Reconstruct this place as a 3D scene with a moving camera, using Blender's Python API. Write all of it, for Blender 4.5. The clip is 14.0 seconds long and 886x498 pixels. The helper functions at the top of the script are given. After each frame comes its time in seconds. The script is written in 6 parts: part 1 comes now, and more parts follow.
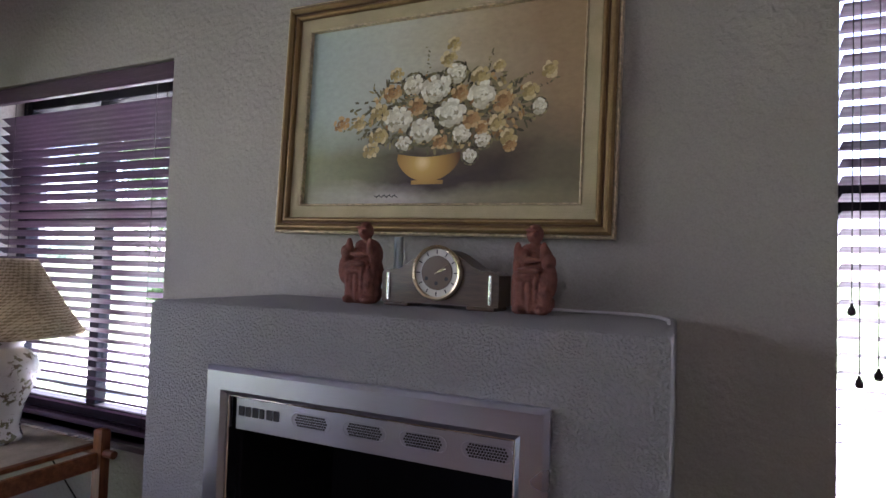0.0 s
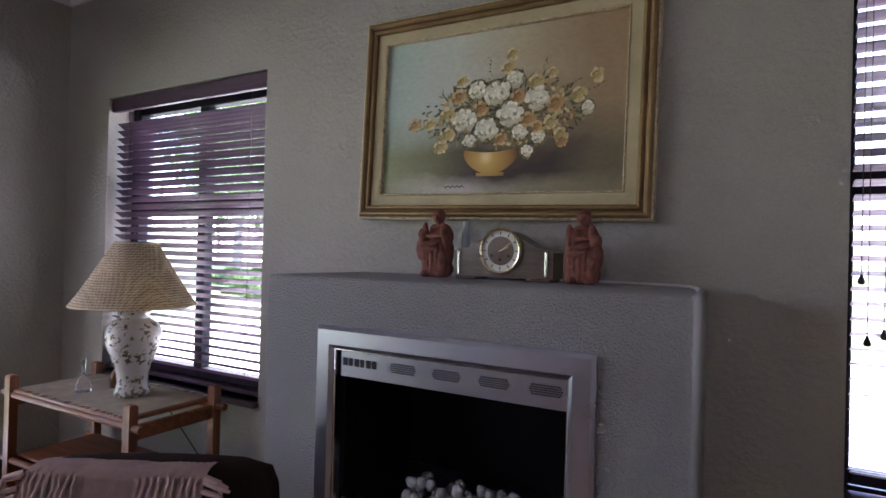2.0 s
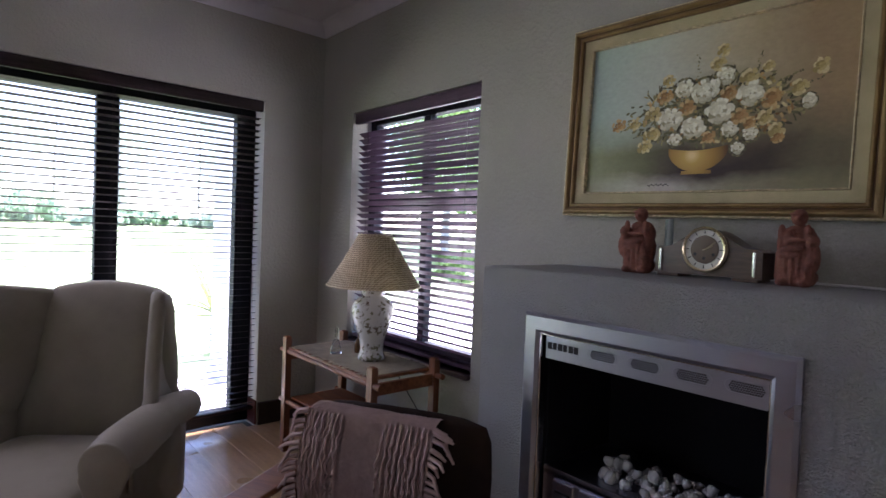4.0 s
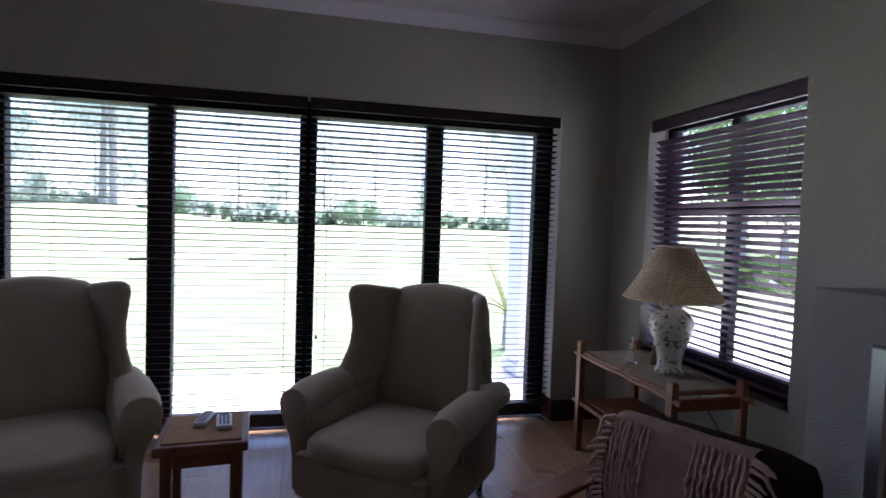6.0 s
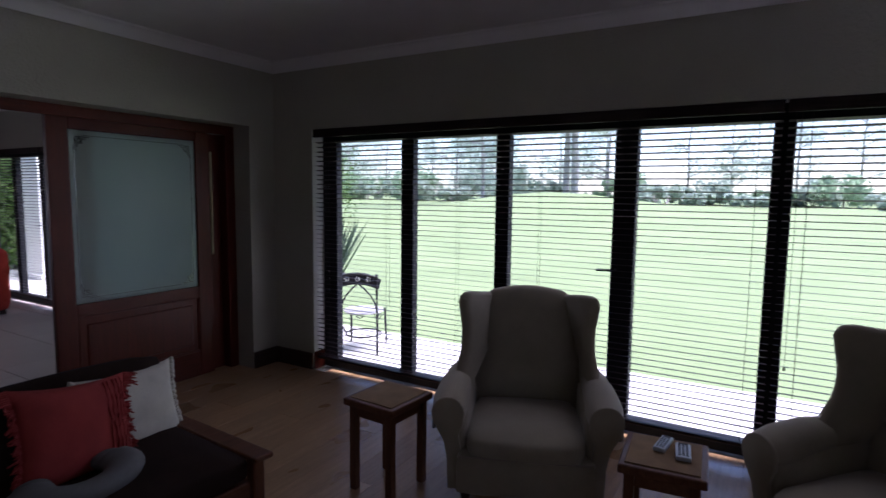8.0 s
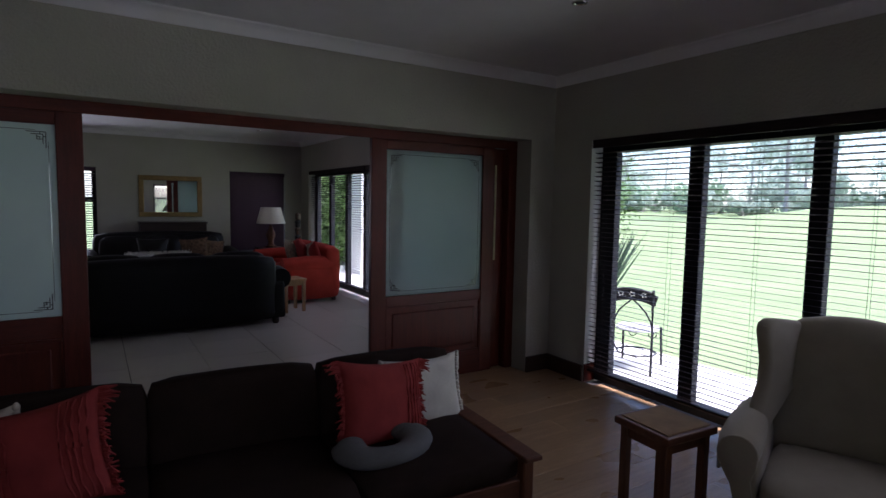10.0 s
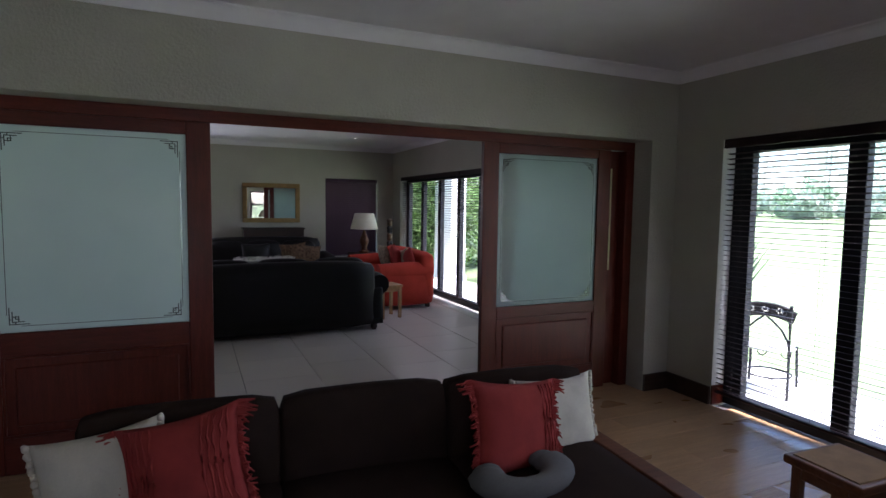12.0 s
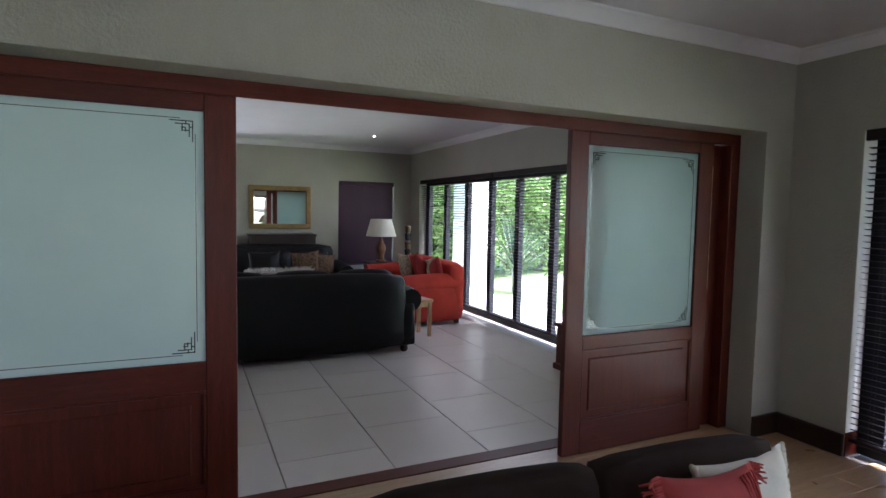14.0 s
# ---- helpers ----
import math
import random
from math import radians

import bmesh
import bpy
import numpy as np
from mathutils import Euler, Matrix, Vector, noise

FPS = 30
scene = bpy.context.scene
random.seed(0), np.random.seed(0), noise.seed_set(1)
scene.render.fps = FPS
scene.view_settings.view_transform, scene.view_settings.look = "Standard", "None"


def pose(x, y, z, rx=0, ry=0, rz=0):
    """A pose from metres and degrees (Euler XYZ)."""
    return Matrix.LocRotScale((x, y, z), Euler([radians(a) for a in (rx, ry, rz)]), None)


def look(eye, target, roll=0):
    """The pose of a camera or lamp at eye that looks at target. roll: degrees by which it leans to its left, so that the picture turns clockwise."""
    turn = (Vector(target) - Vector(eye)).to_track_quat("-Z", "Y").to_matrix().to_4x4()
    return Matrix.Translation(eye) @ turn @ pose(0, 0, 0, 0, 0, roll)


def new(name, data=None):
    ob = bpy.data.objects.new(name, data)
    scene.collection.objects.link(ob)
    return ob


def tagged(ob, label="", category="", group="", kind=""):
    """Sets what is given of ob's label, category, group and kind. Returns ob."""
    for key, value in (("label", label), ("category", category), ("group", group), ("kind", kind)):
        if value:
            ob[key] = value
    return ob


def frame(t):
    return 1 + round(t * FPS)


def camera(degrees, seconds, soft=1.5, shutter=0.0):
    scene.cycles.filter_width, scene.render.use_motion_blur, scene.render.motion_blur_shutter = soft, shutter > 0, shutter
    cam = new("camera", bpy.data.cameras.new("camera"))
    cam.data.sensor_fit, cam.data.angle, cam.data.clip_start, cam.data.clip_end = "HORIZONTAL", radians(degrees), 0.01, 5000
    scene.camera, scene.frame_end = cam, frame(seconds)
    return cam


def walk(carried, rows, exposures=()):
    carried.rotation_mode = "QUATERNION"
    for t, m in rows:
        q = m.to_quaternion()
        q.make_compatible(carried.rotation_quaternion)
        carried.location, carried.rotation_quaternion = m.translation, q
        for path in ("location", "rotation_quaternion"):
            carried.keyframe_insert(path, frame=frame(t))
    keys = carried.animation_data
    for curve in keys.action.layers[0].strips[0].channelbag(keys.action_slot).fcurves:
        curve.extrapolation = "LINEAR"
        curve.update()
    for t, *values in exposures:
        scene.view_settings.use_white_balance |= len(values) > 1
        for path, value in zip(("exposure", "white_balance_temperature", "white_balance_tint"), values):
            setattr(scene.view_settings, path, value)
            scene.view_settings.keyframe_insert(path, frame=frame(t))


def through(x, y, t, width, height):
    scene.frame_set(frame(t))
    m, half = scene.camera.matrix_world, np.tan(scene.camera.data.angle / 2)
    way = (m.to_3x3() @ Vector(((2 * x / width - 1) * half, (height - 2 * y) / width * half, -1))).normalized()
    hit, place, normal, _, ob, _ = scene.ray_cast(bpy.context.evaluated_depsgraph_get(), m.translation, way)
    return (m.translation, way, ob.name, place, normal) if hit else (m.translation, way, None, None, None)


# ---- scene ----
cam = camera(77.0, 14.0, 1.5, 0.2)
PATH = [
    (0, (0.195, 0.237, 1.327), (-0.614, 2.065, 1.395), 1.8),
    (0.5, (0.208, 0.188, 1.324), (-0.61, 2.013, 1.375), 1.7),
    (1, (0.217, 0.123, 1.318), (-0.611, 1.943, 1.361), 1.5),
    (1.5, (0.238, 0.041, 1.309), (-0.631, 1.842, 1.342), 1.5),
    (2, (0.267, -0.045, 1.303), (-0.691, 1.71, 1.317), 1.5),
    (2.2, (0.28, -0.087, 1.294), (-0.73, 1.639, 1.305), 1.8),
    (4.3, (0.382, -0.284, 1.344), (-1.179, 0.966, 1.28), 2.0),
    (4.5, (0.385, -0.332, 1.35), (-1.211, 0.871, 1.284), 1.9),
    (5, (0.397, -0.343, 1.358), (-1.352, 0.625, 1.286), 2.1),
    (5.5, (0.426, -0.363, 1.374), (-1.435, 0.366, 1.292), 1.9),
    (6, (0.447, -0.39, 1.392), (-1.496, 0.072, 1.299), 2.0),
    (6.5, (0.455, -0.455, 1.44), (-1.534, -0.281, 1.323), 2.0),
    (7, (0.478, -0.457, 1.521), (-1.504, -0.67, 1.364), 1.7),
    (7.5, (0.46, -0.454, 1.568), (-1.427, -1.09, 1.38), 1.1),
    (8, (0.486, -0.47, 1.609), (-1.232, -1.474, 1.412), 0.7),
    (8.5, (0.507, -0.474, 1.621), (-1.019, -1.752, 1.425), 0.4),
    (9, (0.507, -0.485, 1.603), (-0.848, -1.944, 1.418), 0.4),
    (11.3, (0.56, -0.582, 1.596), (-0.284, -2.388, 1.436), 0.8),
    (11.5, (0.587, -0.66, 1.599), (-0.245, -2.471, 1.441), 0.6),
    (12, (0.66, -0.809, 1.603), (-0.162, -2.626, 1.448), 0.8),
    (12.5, (0.699, -1.053, 1.605), (-0.123, -2.871, 1.455), 0.9),
    (13, (0.739, -1.303, 1.594), (-0.088, -3.119, 1.45), 1.1),
    (13.5, (0.76, -1.553, 1.591), (-0.071, -3.367, 1.453), 1.1),
    (14, (0.764, -1.821, 1.578), (-0.074, -3.632, 1.446), 1.1),
]
EXPOSURE = [(0, 3.52, 5900, 39), (1, 3.32, 5900, 39), (2.2, 3.52, 5900, 38), (5, 2.85, 5800, 34), (7, 1.85, 5700, 35), (9, 1.5, 5700, 33), (11.3, 2.5, 5850, 25), (12.5, 2.9, 5850, 24), (14, 3.5, 5850, 22)]
walk(cam, [(t, look(eye, target, roll)) for t, eye, target, roll in PATH], EXPOSURE)

# ---- world and sun ----
world = bpy.data.worlds.new("overcast_day")
scene.world = world
world.use_nodes = True
wn = world.node_tree
sky = wn.nodes.new("ShaderNodeTexSky")
sky.sky_type, sky.sun_disc, sky.sun_elevation, sky.sun_rotation = "NISHITA", False, radians(66), radians(326)
sky.dust_density, sky.air_density, sky.ozone_density = 1.0, 1.0, 2.0
wn.links.new(sky.outputs[0], wn.nodes["Background"].inputs[0])
wn.nodes["Background"].inputs[1].default_value = 0.15
sun = bpy.data.lights.new("sun", "SUN")
sun.energy, sun.angle, sun.color = 4.8, radians(40), (1.0, 0.96, 0.9)
sun_ob = new("sun", sun)
sun_ob.matrix_world = look((-2.6, 3.8, 12), (0.4, -0.6, 0))


def sky_lamp(name, x, y, z, yaw, w, hgt, watts, down=0):
    """Stands in for the sky's light in a window's opening."""
    d = bpy.data.lights.new(name, "AREA")
    d.shape, d.size, d.size_y, d.energy, d.color = "RECTANGLE", w, hgt, watts, (0.95, 0.97, 1.0)
    d.spread = radians(150)
    ob = new(name, d)
    ob.matrix_world = pose(x, y, z, 90 - down, 0, yaw)
    return ob


sky_lamp("window_light", 1.21, 1.70, 1.40, 180, 0.9, 1.35, 1.1)
sky_lamp("garden_door_light", -3.11, -1.33, 1.80, -90, 5.1, 0.5, 2.9, 30)
sky_lamp("far_door_light", -3.11, -8.85, 1.80, -90, 5.1, 0.5, 1.8, 30)
sky_lamp("far_window_light", 1.10, -11.9, 1.35, 0, 0.9, 1.3, 4.0)

# ---- materials ----
def nodes_of(name):
    m = bpy.data.materials.new(name)
    m.use_nodes = True
    t = m.node_tree
    return m, t, t.nodes, t.links, t.nodes["Principled BSDF"]


def noise_node(n, l, coord, scale, detail=4.0, rough=0.55, stretch=None):
    tex = n.new("ShaderNodeTexNoise")
    tex.inputs["Scale"].default_value, tex.inputs["Detail"].default_value = scale, detail
    tex.inputs["Roughness"].default_value = rough
    if stretch:
        mp = n.new("ShaderNodeMapping")
        mp.inputs["Scale"].default_value = stretch
        l.new(coord, mp.inputs[0])
        coord = mp.outputs[0]
    l.new(coord, tex.inputs["Vector"])
    return tex.outputs["Fac"]


def ramp_node(n, l, fac, stops):
    r = n.new("ShaderNodeValToRGB")
    el = r.color_ramp.elements
    el[0].position, el[0].color = stops[0][0], (*stops[0][1], 1)
    el[1].position, el[1].color = stops[-1][0], (*stops[-1][1], 1)
    for p, c in stops[1:-1]:
        e = el.new(p)
        e.color = (*c, 1)
    l.new(fac, r.inputs[0])
    return r.outputs[0]


def mixed(n, l, fac, a, b, how="MIX"):
    m = n.new("ShaderNodeMixRGB")
    m.blend_type = how
    for sock, v in ((m.inputs[0], fac), (m.inputs[1], a), (m.inputs[2], b)):
        if isinstance(v, (int, float)):
            sock.default_value = v
        elif isinstance(v, tuple):
            sock.default_value = (*v, 1)
        else:
            l.new(v, sock)
    return m.outputs[0]


def shade(c, k):
    return tuple(min(1.0, x * k) for x in c)


def mat(name, col, rough=0.6, metal=0.0, var=0.12, scale=5.0, bump=0.15, fine=80.0, depth=0.002, spread=0.0, coat=0.0, stretch=None, spec=0.5, sheen=0.0, glossvar=0.08):
    """Colour that varies at two scales, with a fine relief; spread: how much alike pieces differ."""
    m, t, n, l, p = nodes_of(name)
    co = n.new("ShaderNodeTexCoord").outputs["Object"]
    big = noise_node(n, l, co, scale, 3, 0.6)
    small = noise_node(n, l, co, fine, 4, 0.6, stretch)
    c = ramp_node(n, l, big, [(0.3, shade(col, 1 - var)), (0.7, shade(col, 1 + var))])
    g = ramp_node(n, l, small, [(0.25, (1 - var,) * 3), (0.75, (1.0,) * 3)])
    c = mixed(n, l, 1.0, c, g, "MULTIPLY")
    if spread:
        r = ramp_node(n, l, n.new("ShaderNodeObjectInfo").outputs["Random"], [(0, (1 - spread,) * 3), (1, (1.0,) * 3)])
        c = mixed(n, l, 1.0, c, r, "MULTIPLY")
    l.new(c, p.inputs["Base Color"])
    rr = n.new("ShaderNodeMapRange")
    rr.inputs[3].default_value, rr.inputs[4].default_value = max(0.02, rough - glossvar), min(1, rough + glossvar)
    l.new(big, rr.inputs[0])
    l.new(rr.outputs[0], p.inputs["Roughness"])
    p.inputs["Metallic"].default_value, p.inputs["Coat Weight"].default_value = metal, coat
    p.inputs["Specular IOR Level"].default_value = spec
    p.inputs["Sheen Weight"].default_value = sheen
    if bump:
        b = n.new("ShaderNodeBump")
        b.inputs["Strength"].default_value, b.inputs["Distance"].default_value = bump, depth
        l.new(small, b.inputs["Height"])
        l.new(b.outputs[0], p.inputs["Normal"])
    return m


def wood(name, dark, light, rough=0.4, axis=0, spread=0.0, coat=0.15, scale=3.0, spec=0.5):
    """Grain that runs along one axis."""
    m, t, n, l, p = nodes_of(name)
    co = n.new("ShaderNodeTexCoord").outputs["Object"]
    info = n.new("ShaderNodeObjectInfo").outputs["Random"]
    if spread:
        add = n.new("ShaderNodeVectorMath")
        sc = n.new("ShaderNodeVectorMath")
        sc.operation = "SCALE"
        sc.inputs[0].default_value = (7, 13, 5)
        l.new(info, sc.inputs["Scale"])
        l.new(co, add.inputs[0])
        l.new(sc.outputs[0], add.inputs[1])
        co = add.outputs[0]
    st = [14.0, 14.0, 14.0]
    st[axis] = 1.0
    grain = noise_node(n, l, co, scale, 5, 0.65, tuple(st))
    pores = noise_node(n, l, co, scale * 9, 3, 0.6, tuple(st))
    blot = noise_node(n, l, co, 2.0, 2, 0.5)
    c = ramp_node(n, l, grain, [(0.3, dark), (0.55, tuple((a + b) / 2 for a, b in zip(dark, light))), (0.75, light)])
    c = mixed(n, l, 1.0, c, ramp_node(n, l, pores, [(0.3, (0.7,) * 3), (0.6, (1.0,) * 3)]), "MULTIPLY")
    c = mixed(n, l, 1.0, c, ramp_node(n, l, blot, [(0.3, (0.82,) * 3), (0.7, (1.0,) * 3)]), "MULTIPLY")
    if spread:
        c = mixed(n, l, 1.0, c, ramp_node(n, l, info, [(0, (1 - spread,) * 3), (1, (1.0,) * 3)]), "MULTIPLY")
    l.new(c, p.inputs["Base Color"])
    rr = n.new("ShaderNodeMapRange")
    rr.inputs[3].default_value, rr.inputs[4].default_value = max(0.05, rough - 0.1), rough + 0.1
    l.new(blot, rr.inputs[0])
    l.new(rr.outputs[0], p.inputs["Roughness"])
    p.inputs["Coat Weight"].default_value, p.inputs["Coat Roughness"].default_value = coat, 0.25
    p.inputs["Specular IOR Level"].default_value = spec
    b = n.new("ShaderNodeBump")
    b.inputs["Strength"].default_value, b.inputs["Distance"].default_value = 0.12, 0.001
    l.new(pores, b.inputs["Height"])
    l.new(b.outputs[0], p.inputs["Normal"])
    return m


def plaster(name, col, coarse, strength, depth):
    """Painted, trowelled plaster with lumps at two sizes."""
    m, t, n, l, p = nodes_of(name)
    co = n.new("ShaderNodeTexCoord").outputs["Object"]
    lump = noise_node(n, l, co, coarse, 3, 0.5)
    grit = noise_node(n, l, co, coarse * 3.2, 3, 0.6)
    cloud = noise_node(n, l, co, 1.2, 3, 0.6)
    c = ramp_node(n, l, cloud, [(0.3, shade(col, 0.93)), (0.7, shade(col, 1.05))])
    c = mixed(n, l, 1.0, c, ramp_node(n, l, grit, [(0.3, (0.88,) * 3), (0.65, (1.0,) * 3)]), "MULTIPLY")
    l.new(c, p.inputs["Base Color"])
    p.inputs["Roughness"].default_value = 0.75
    p.inputs["Specular IOR Level"].default_value = 0.3
    h = mixed(n, l, 0.35, ramp_node(n, l, lump, [(0.4, (0,) * 3), (0.65, (1,) * 3)]), grit)
    b = n.new("ShaderNodeBump")
    b.inputs["Strength"].default_value, b.inputs["Distance"].default_value = strength, depth
    l.new(h, b.inputs["Height"])
    l.new(b.outputs[0], p.inputs["Normal"])
    return m


def thin_glass(name, tint=(0.96, 0.98, 0.97)):
    m, t, n, l, p = nodes_of(name)
    n.remove(p)
    tr, gl, mx, fr, pw, sc = (n.new("ShaderNode" + k) for k in ("BsdfTransparent", "BsdfGlossy", "MixShader", "LayerWeight", "Math", "Math"))
    tr.inputs[0].default_value = (*tint, 1)
    gl.inputs["Roughness"].default_value = 0.02
    pw.operation, sc.operation = "POWER", "MULTIPLY_ADD"
    pw.inputs[1].default_value, sc.inputs[1].default_value, sc.inputs[2].default_value = 5.0, 0.5, 0.02
    l.new(fr.outputs["Facing"], pw.inputs[0])
    l.new(pw.outputs[0], sc.inputs[0])
    l.new(sc.outputs[0], mx.inputs[0])
    l.new(tr.outputs[0], mx.inputs[1])
    l.new(gl.outputs[0], mx.inputs[2])
    l.new(mx.outputs[0], n["Material Output"].inputs[0])
    return m


def frosted(name):
    m, t, n, l, p = nodes_of(name)
    co = n.new("ShaderNodeTexCoord").outputs["Object"]
    cloud = noise_node(n, l, co, 1.5, 2, 0.5)
    c = ramp_node(n, l, cloud, [(0.3, (0.68, 0.78, 0.77)), (0.7, (0.76, 0.85, 0.83))])
    l.new(c, p.inputs["Base Color"])
    p.inputs["Roughness"].default_value = 0.38
    p.inputs["Specular IOR Level"].default_value = 0.9
    tl, mx = n.new("ShaderNodeBsdfTranslucent"), n.new("ShaderNodeMixShader")
    l.new(c, tl.inputs[0])
    mx.inputs[0].default_value = 0.82
    l.new(p.outputs[0], mx.inputs[1])
    l.new(tl.outputs[0], mx.inputs[2])
    l.new(mx.outputs[0], n["Material Output"].inputs[0])
    return m


def woven(name, a, b, scale=40.0, rough=0.9, axis_stripe=None, leaky=0.0):
    """Basket or cloth weave from two crossed waves."""
    m, t, n, l, p = nodes_of(name)
    co = n.new("ShaderNodeTexCoord").outputs["Object"]
    w1, w2 = n.new("ShaderNodeTexWave"), n.new("ShaderNodeTexWave")
    w1.bands_direction, w2.bands_direction = "X", "Z"
    for w in (w1, w2):
        w.inputs["Scale"].default_value, w.inputs["Distortion"].default_value = scale, 1.2
        l.new(co, w.inputs["Vector"])
    f = mixed(n, l, 0.5, w1.outputs[0], w2.outputs[0])
    g = noise_node(n, l, co, 12, 3, 0.6)
    c = ramp_node(n, l, f, [(0.2, a), (0.7, b)])
    c = mixed(n, l, 1.0, c, ramp_node(n, l, g, [(0.3, (0.8,) * 3), (0.7, (1,) * 3)]), "MULTIPLY")
    l.new(c, p.inputs["Base Color"])
    p.inputs["Roughness"].default_value = rough
    p.inputs["Specular IOR Level"].default_value = 0.2
    bp = n.new("ShaderNodeBump")
    bp.inputs["Strength"].default_value, bp.inputs["Distance"].default_value = 0.5, 0.002
    l.new(f, bp.inputs["Height"])
    l.new(bp.outputs[0], p.inputs["Normal"])
    return m


WALL = plaster("grey_beige_plaster", (0.375, 0.358, 0.312), 55, 0.6, 0.005)
ROUGH = plaster("stippled_grey_plaster", (0.42, 0.415, 0.40), 165, 1.0, 0.012)
CEIL = mat("white_ceiling_paint", (0.62, 0.60, 0.63), 0.8, var=0.03, bump=0.05)
DARKTRIM = wood("dark_stained_skirting", (0.018, 0.009, 0.006), (0.05, 0.025, 0.016), 0.4, 0)
MAHOG = wood("red_mahogany", (0.085, 0.012, 0.006), (0.142, 0.023, 0.011), 0.42, 2, coat=0.02, spec=0.28)
MAHOGX = wood("red_mahogany_cross", (0.085, 0.012, 0.006), (0.142, 0.023, 0.011), 0.42, 0, coat=0.02, spec=0.28)
PLANK = wood("oiled_floor_boards", (0.40, 0.235, 0.115), (0.60, 0.38, 0.20), 0.30, 0, spread=0.20, coat=0.6, spec=0.6)
TILE = mat("pale_stone_tile", (0.62, 0.565, 0.505), 0.30, var=0.025, scale=1.2, bump=0.02, spread=0.06, glossvar=0.02)
GROUT = mat("dark_grout", (0.11, 0.10, 0.095), 0.9)
FRAMEM = mat("dark_aluminium_frame", (0.014, 0.014, 0.017), 0.6, var=0.1, bump=0.0, spec=0.15)
SLAT = wood("dark_walnut_slat", (0.022, 0.013, 0.013), (0.045, 0.028, 0.028), 0.55, 1, coat=0.0, spec=0.15)
# Paler, violet copy of the slat wood: sky light put into the colour.
SLATX_SKYLIT = wood("skylit_violet_slat_cross", (0.075, 0.042, 0.065), (0.125, 0.075, 0.11), 0.45, 0, coat=0.0, spec=0.25)
CORD = mat("dark_cord", (0.03, 0.022, 0.022), 0.8)
SILL = wood("lacquered_dark_sill", (0.05, 0.035, 0.035), (0.09, 0.06, 0.06), 0.3, 0, coat=0.6)
GLASS = thin_glass("window_glass")
FROST = frosted("frosted_glass")
ETCH = mat("clear_cut_line", (0.16, 0.18, 0.18), 0.10, 0.7, var=0.1, bump=0.0)
STOOLW = wood("dark_red_brown_wood", (0.085, 0.030, 0.014), (0.19, 0.072, 0.033), 0.45, 0, coat=0.04, spec=0.3)
STOOLWZ = wood("dark_red_brown_wood_post", (0.085, 0.030, 0.014), (0.19, 0.072, 0.033), 0.45, 2, coat=0.04, spec=0.3)

STEEL = mat("brushed_steel", (0.46, 0.47, 0.55), 0.30, 1.0, var=0.06, scale=3, bump=0.12, fine=30, stretch=(1, 40, 40), depth=0.001)
BLACKM = mat("black_firebox", (0.007, 0.007, 0.008), 0.8, var=0.1, spec=0.1)
PEBBLE = mat("white_pebble", (0.62, 0.61, 0.58), 0.7, var=0.15, scale=20, bump=0.3, spread=0.4)
GOLD = mat("gilded_frame", (0.29, 0.19, 0.075), 0.45, 0.5, var=0.2, scale=12, bump=0.4, fine=120)
GOLDD = mat("dark_gilt_groove", (0.16, 0.09, 0.04), 0.5, 0.4, var=0.2, scale=12, bump=0.3)
GOLDB = mat("bright_beaded_gilt", (0.72, 0.60, 0.38), 0.38, 0.6, var=0.35, scale=60, bump=0.8, fine=160, depth=0.004)
LINEN = woven("linen_liner", (0.50, 0.43, 0.25), (0.60, 0.52, 0.32), 160)
TERRA = mat("terracotta", (0.24, 0.088, 0.055), 0.8, var=0.3, scale=30, bump=0.9, fine=45, depth=0.008)
CLOCKW = wood("walnut_clock_case", (0.07, 0.04, 0.02), (0.17, 0.105, 0.055), 0.3, 0, coat=0.3)
BRASS = mat("brass", (0.62, 0.52, 0.33), 0.28, 0.9, var=0.1, bump=0.0)
CHROME = mat("chrome", (0.75, 0.75, 0.73), 0.15, 1.0, var=0.05, bump=0.0)
DIAL = mat("cream_dial", (0.62, 0.60, 0.52), 0.45, var=0.06, bump=0.0)
DIALB = mat("brown_dial_centre", (0.13, 0.085, 0.05), 0.45, var=0.08, bump=0.0)
INK = mat("black_ink", (0.012, 0.012, 0.014), 0.6, var=0.05, bump=0.0)
TEAK = wood("red_brown_teak", (0.165, 0.052, 0.018), (0.37, 0.135, 0.05), 0.45, 0, coat=0.04, spec=0.3)
TEAKZ = wood("red_brown_teak_post", (0.165, 0.052, 0.018), (0.37, 0.135, 0.05), 0.45, 2, coat=0.04, spec=0.3)
PINE = wood("honey_wood", (0.30, 0.14, 0.055), (0.50, 0.27, 0.11), 0.42, 2)
STOOLT = mat("woven_stool_top", (0.25, 0.16, 0.085), 0.85, spec=0.15, var=0.15, scale=10, bump=0.4, fine=150)
RUNNER = woven("sage_hessian_runner", (0.55, 0.48, 0.35), (0.76, 0.68, 0.52), 90)
WICKER = woven("straw_wicker", (0.36, 0.29, 0.19), (0.76, 0.66, 0.48), 30)
UPH = mat("taupe_upholstery", (0.275, 0.24, 0.18), 0.9, var=0.10, scale=6, bump=0.35, fine=240, spec=0.2, sheen=0.25)
UPHD = mat("taupe_piping", (0.25, 0.21, 0.175), 0.9, var=0.1, bump=0.2, spec=0.2)
BROWNF = mat("dark_brown_fabric", (0.028, 0.0175, 0.0135), 0.95, var=0.15, scale=6, bump=0.35, fine=260, spec=0.05)
RUST = mat("rust_red_cotton", (0.32, 0.046, 0.040), 0.92, var=0.15, scale=8, bump=0.5, fine=90, spec=0.15, stretch=(30, 1, 1), depth=0.004)
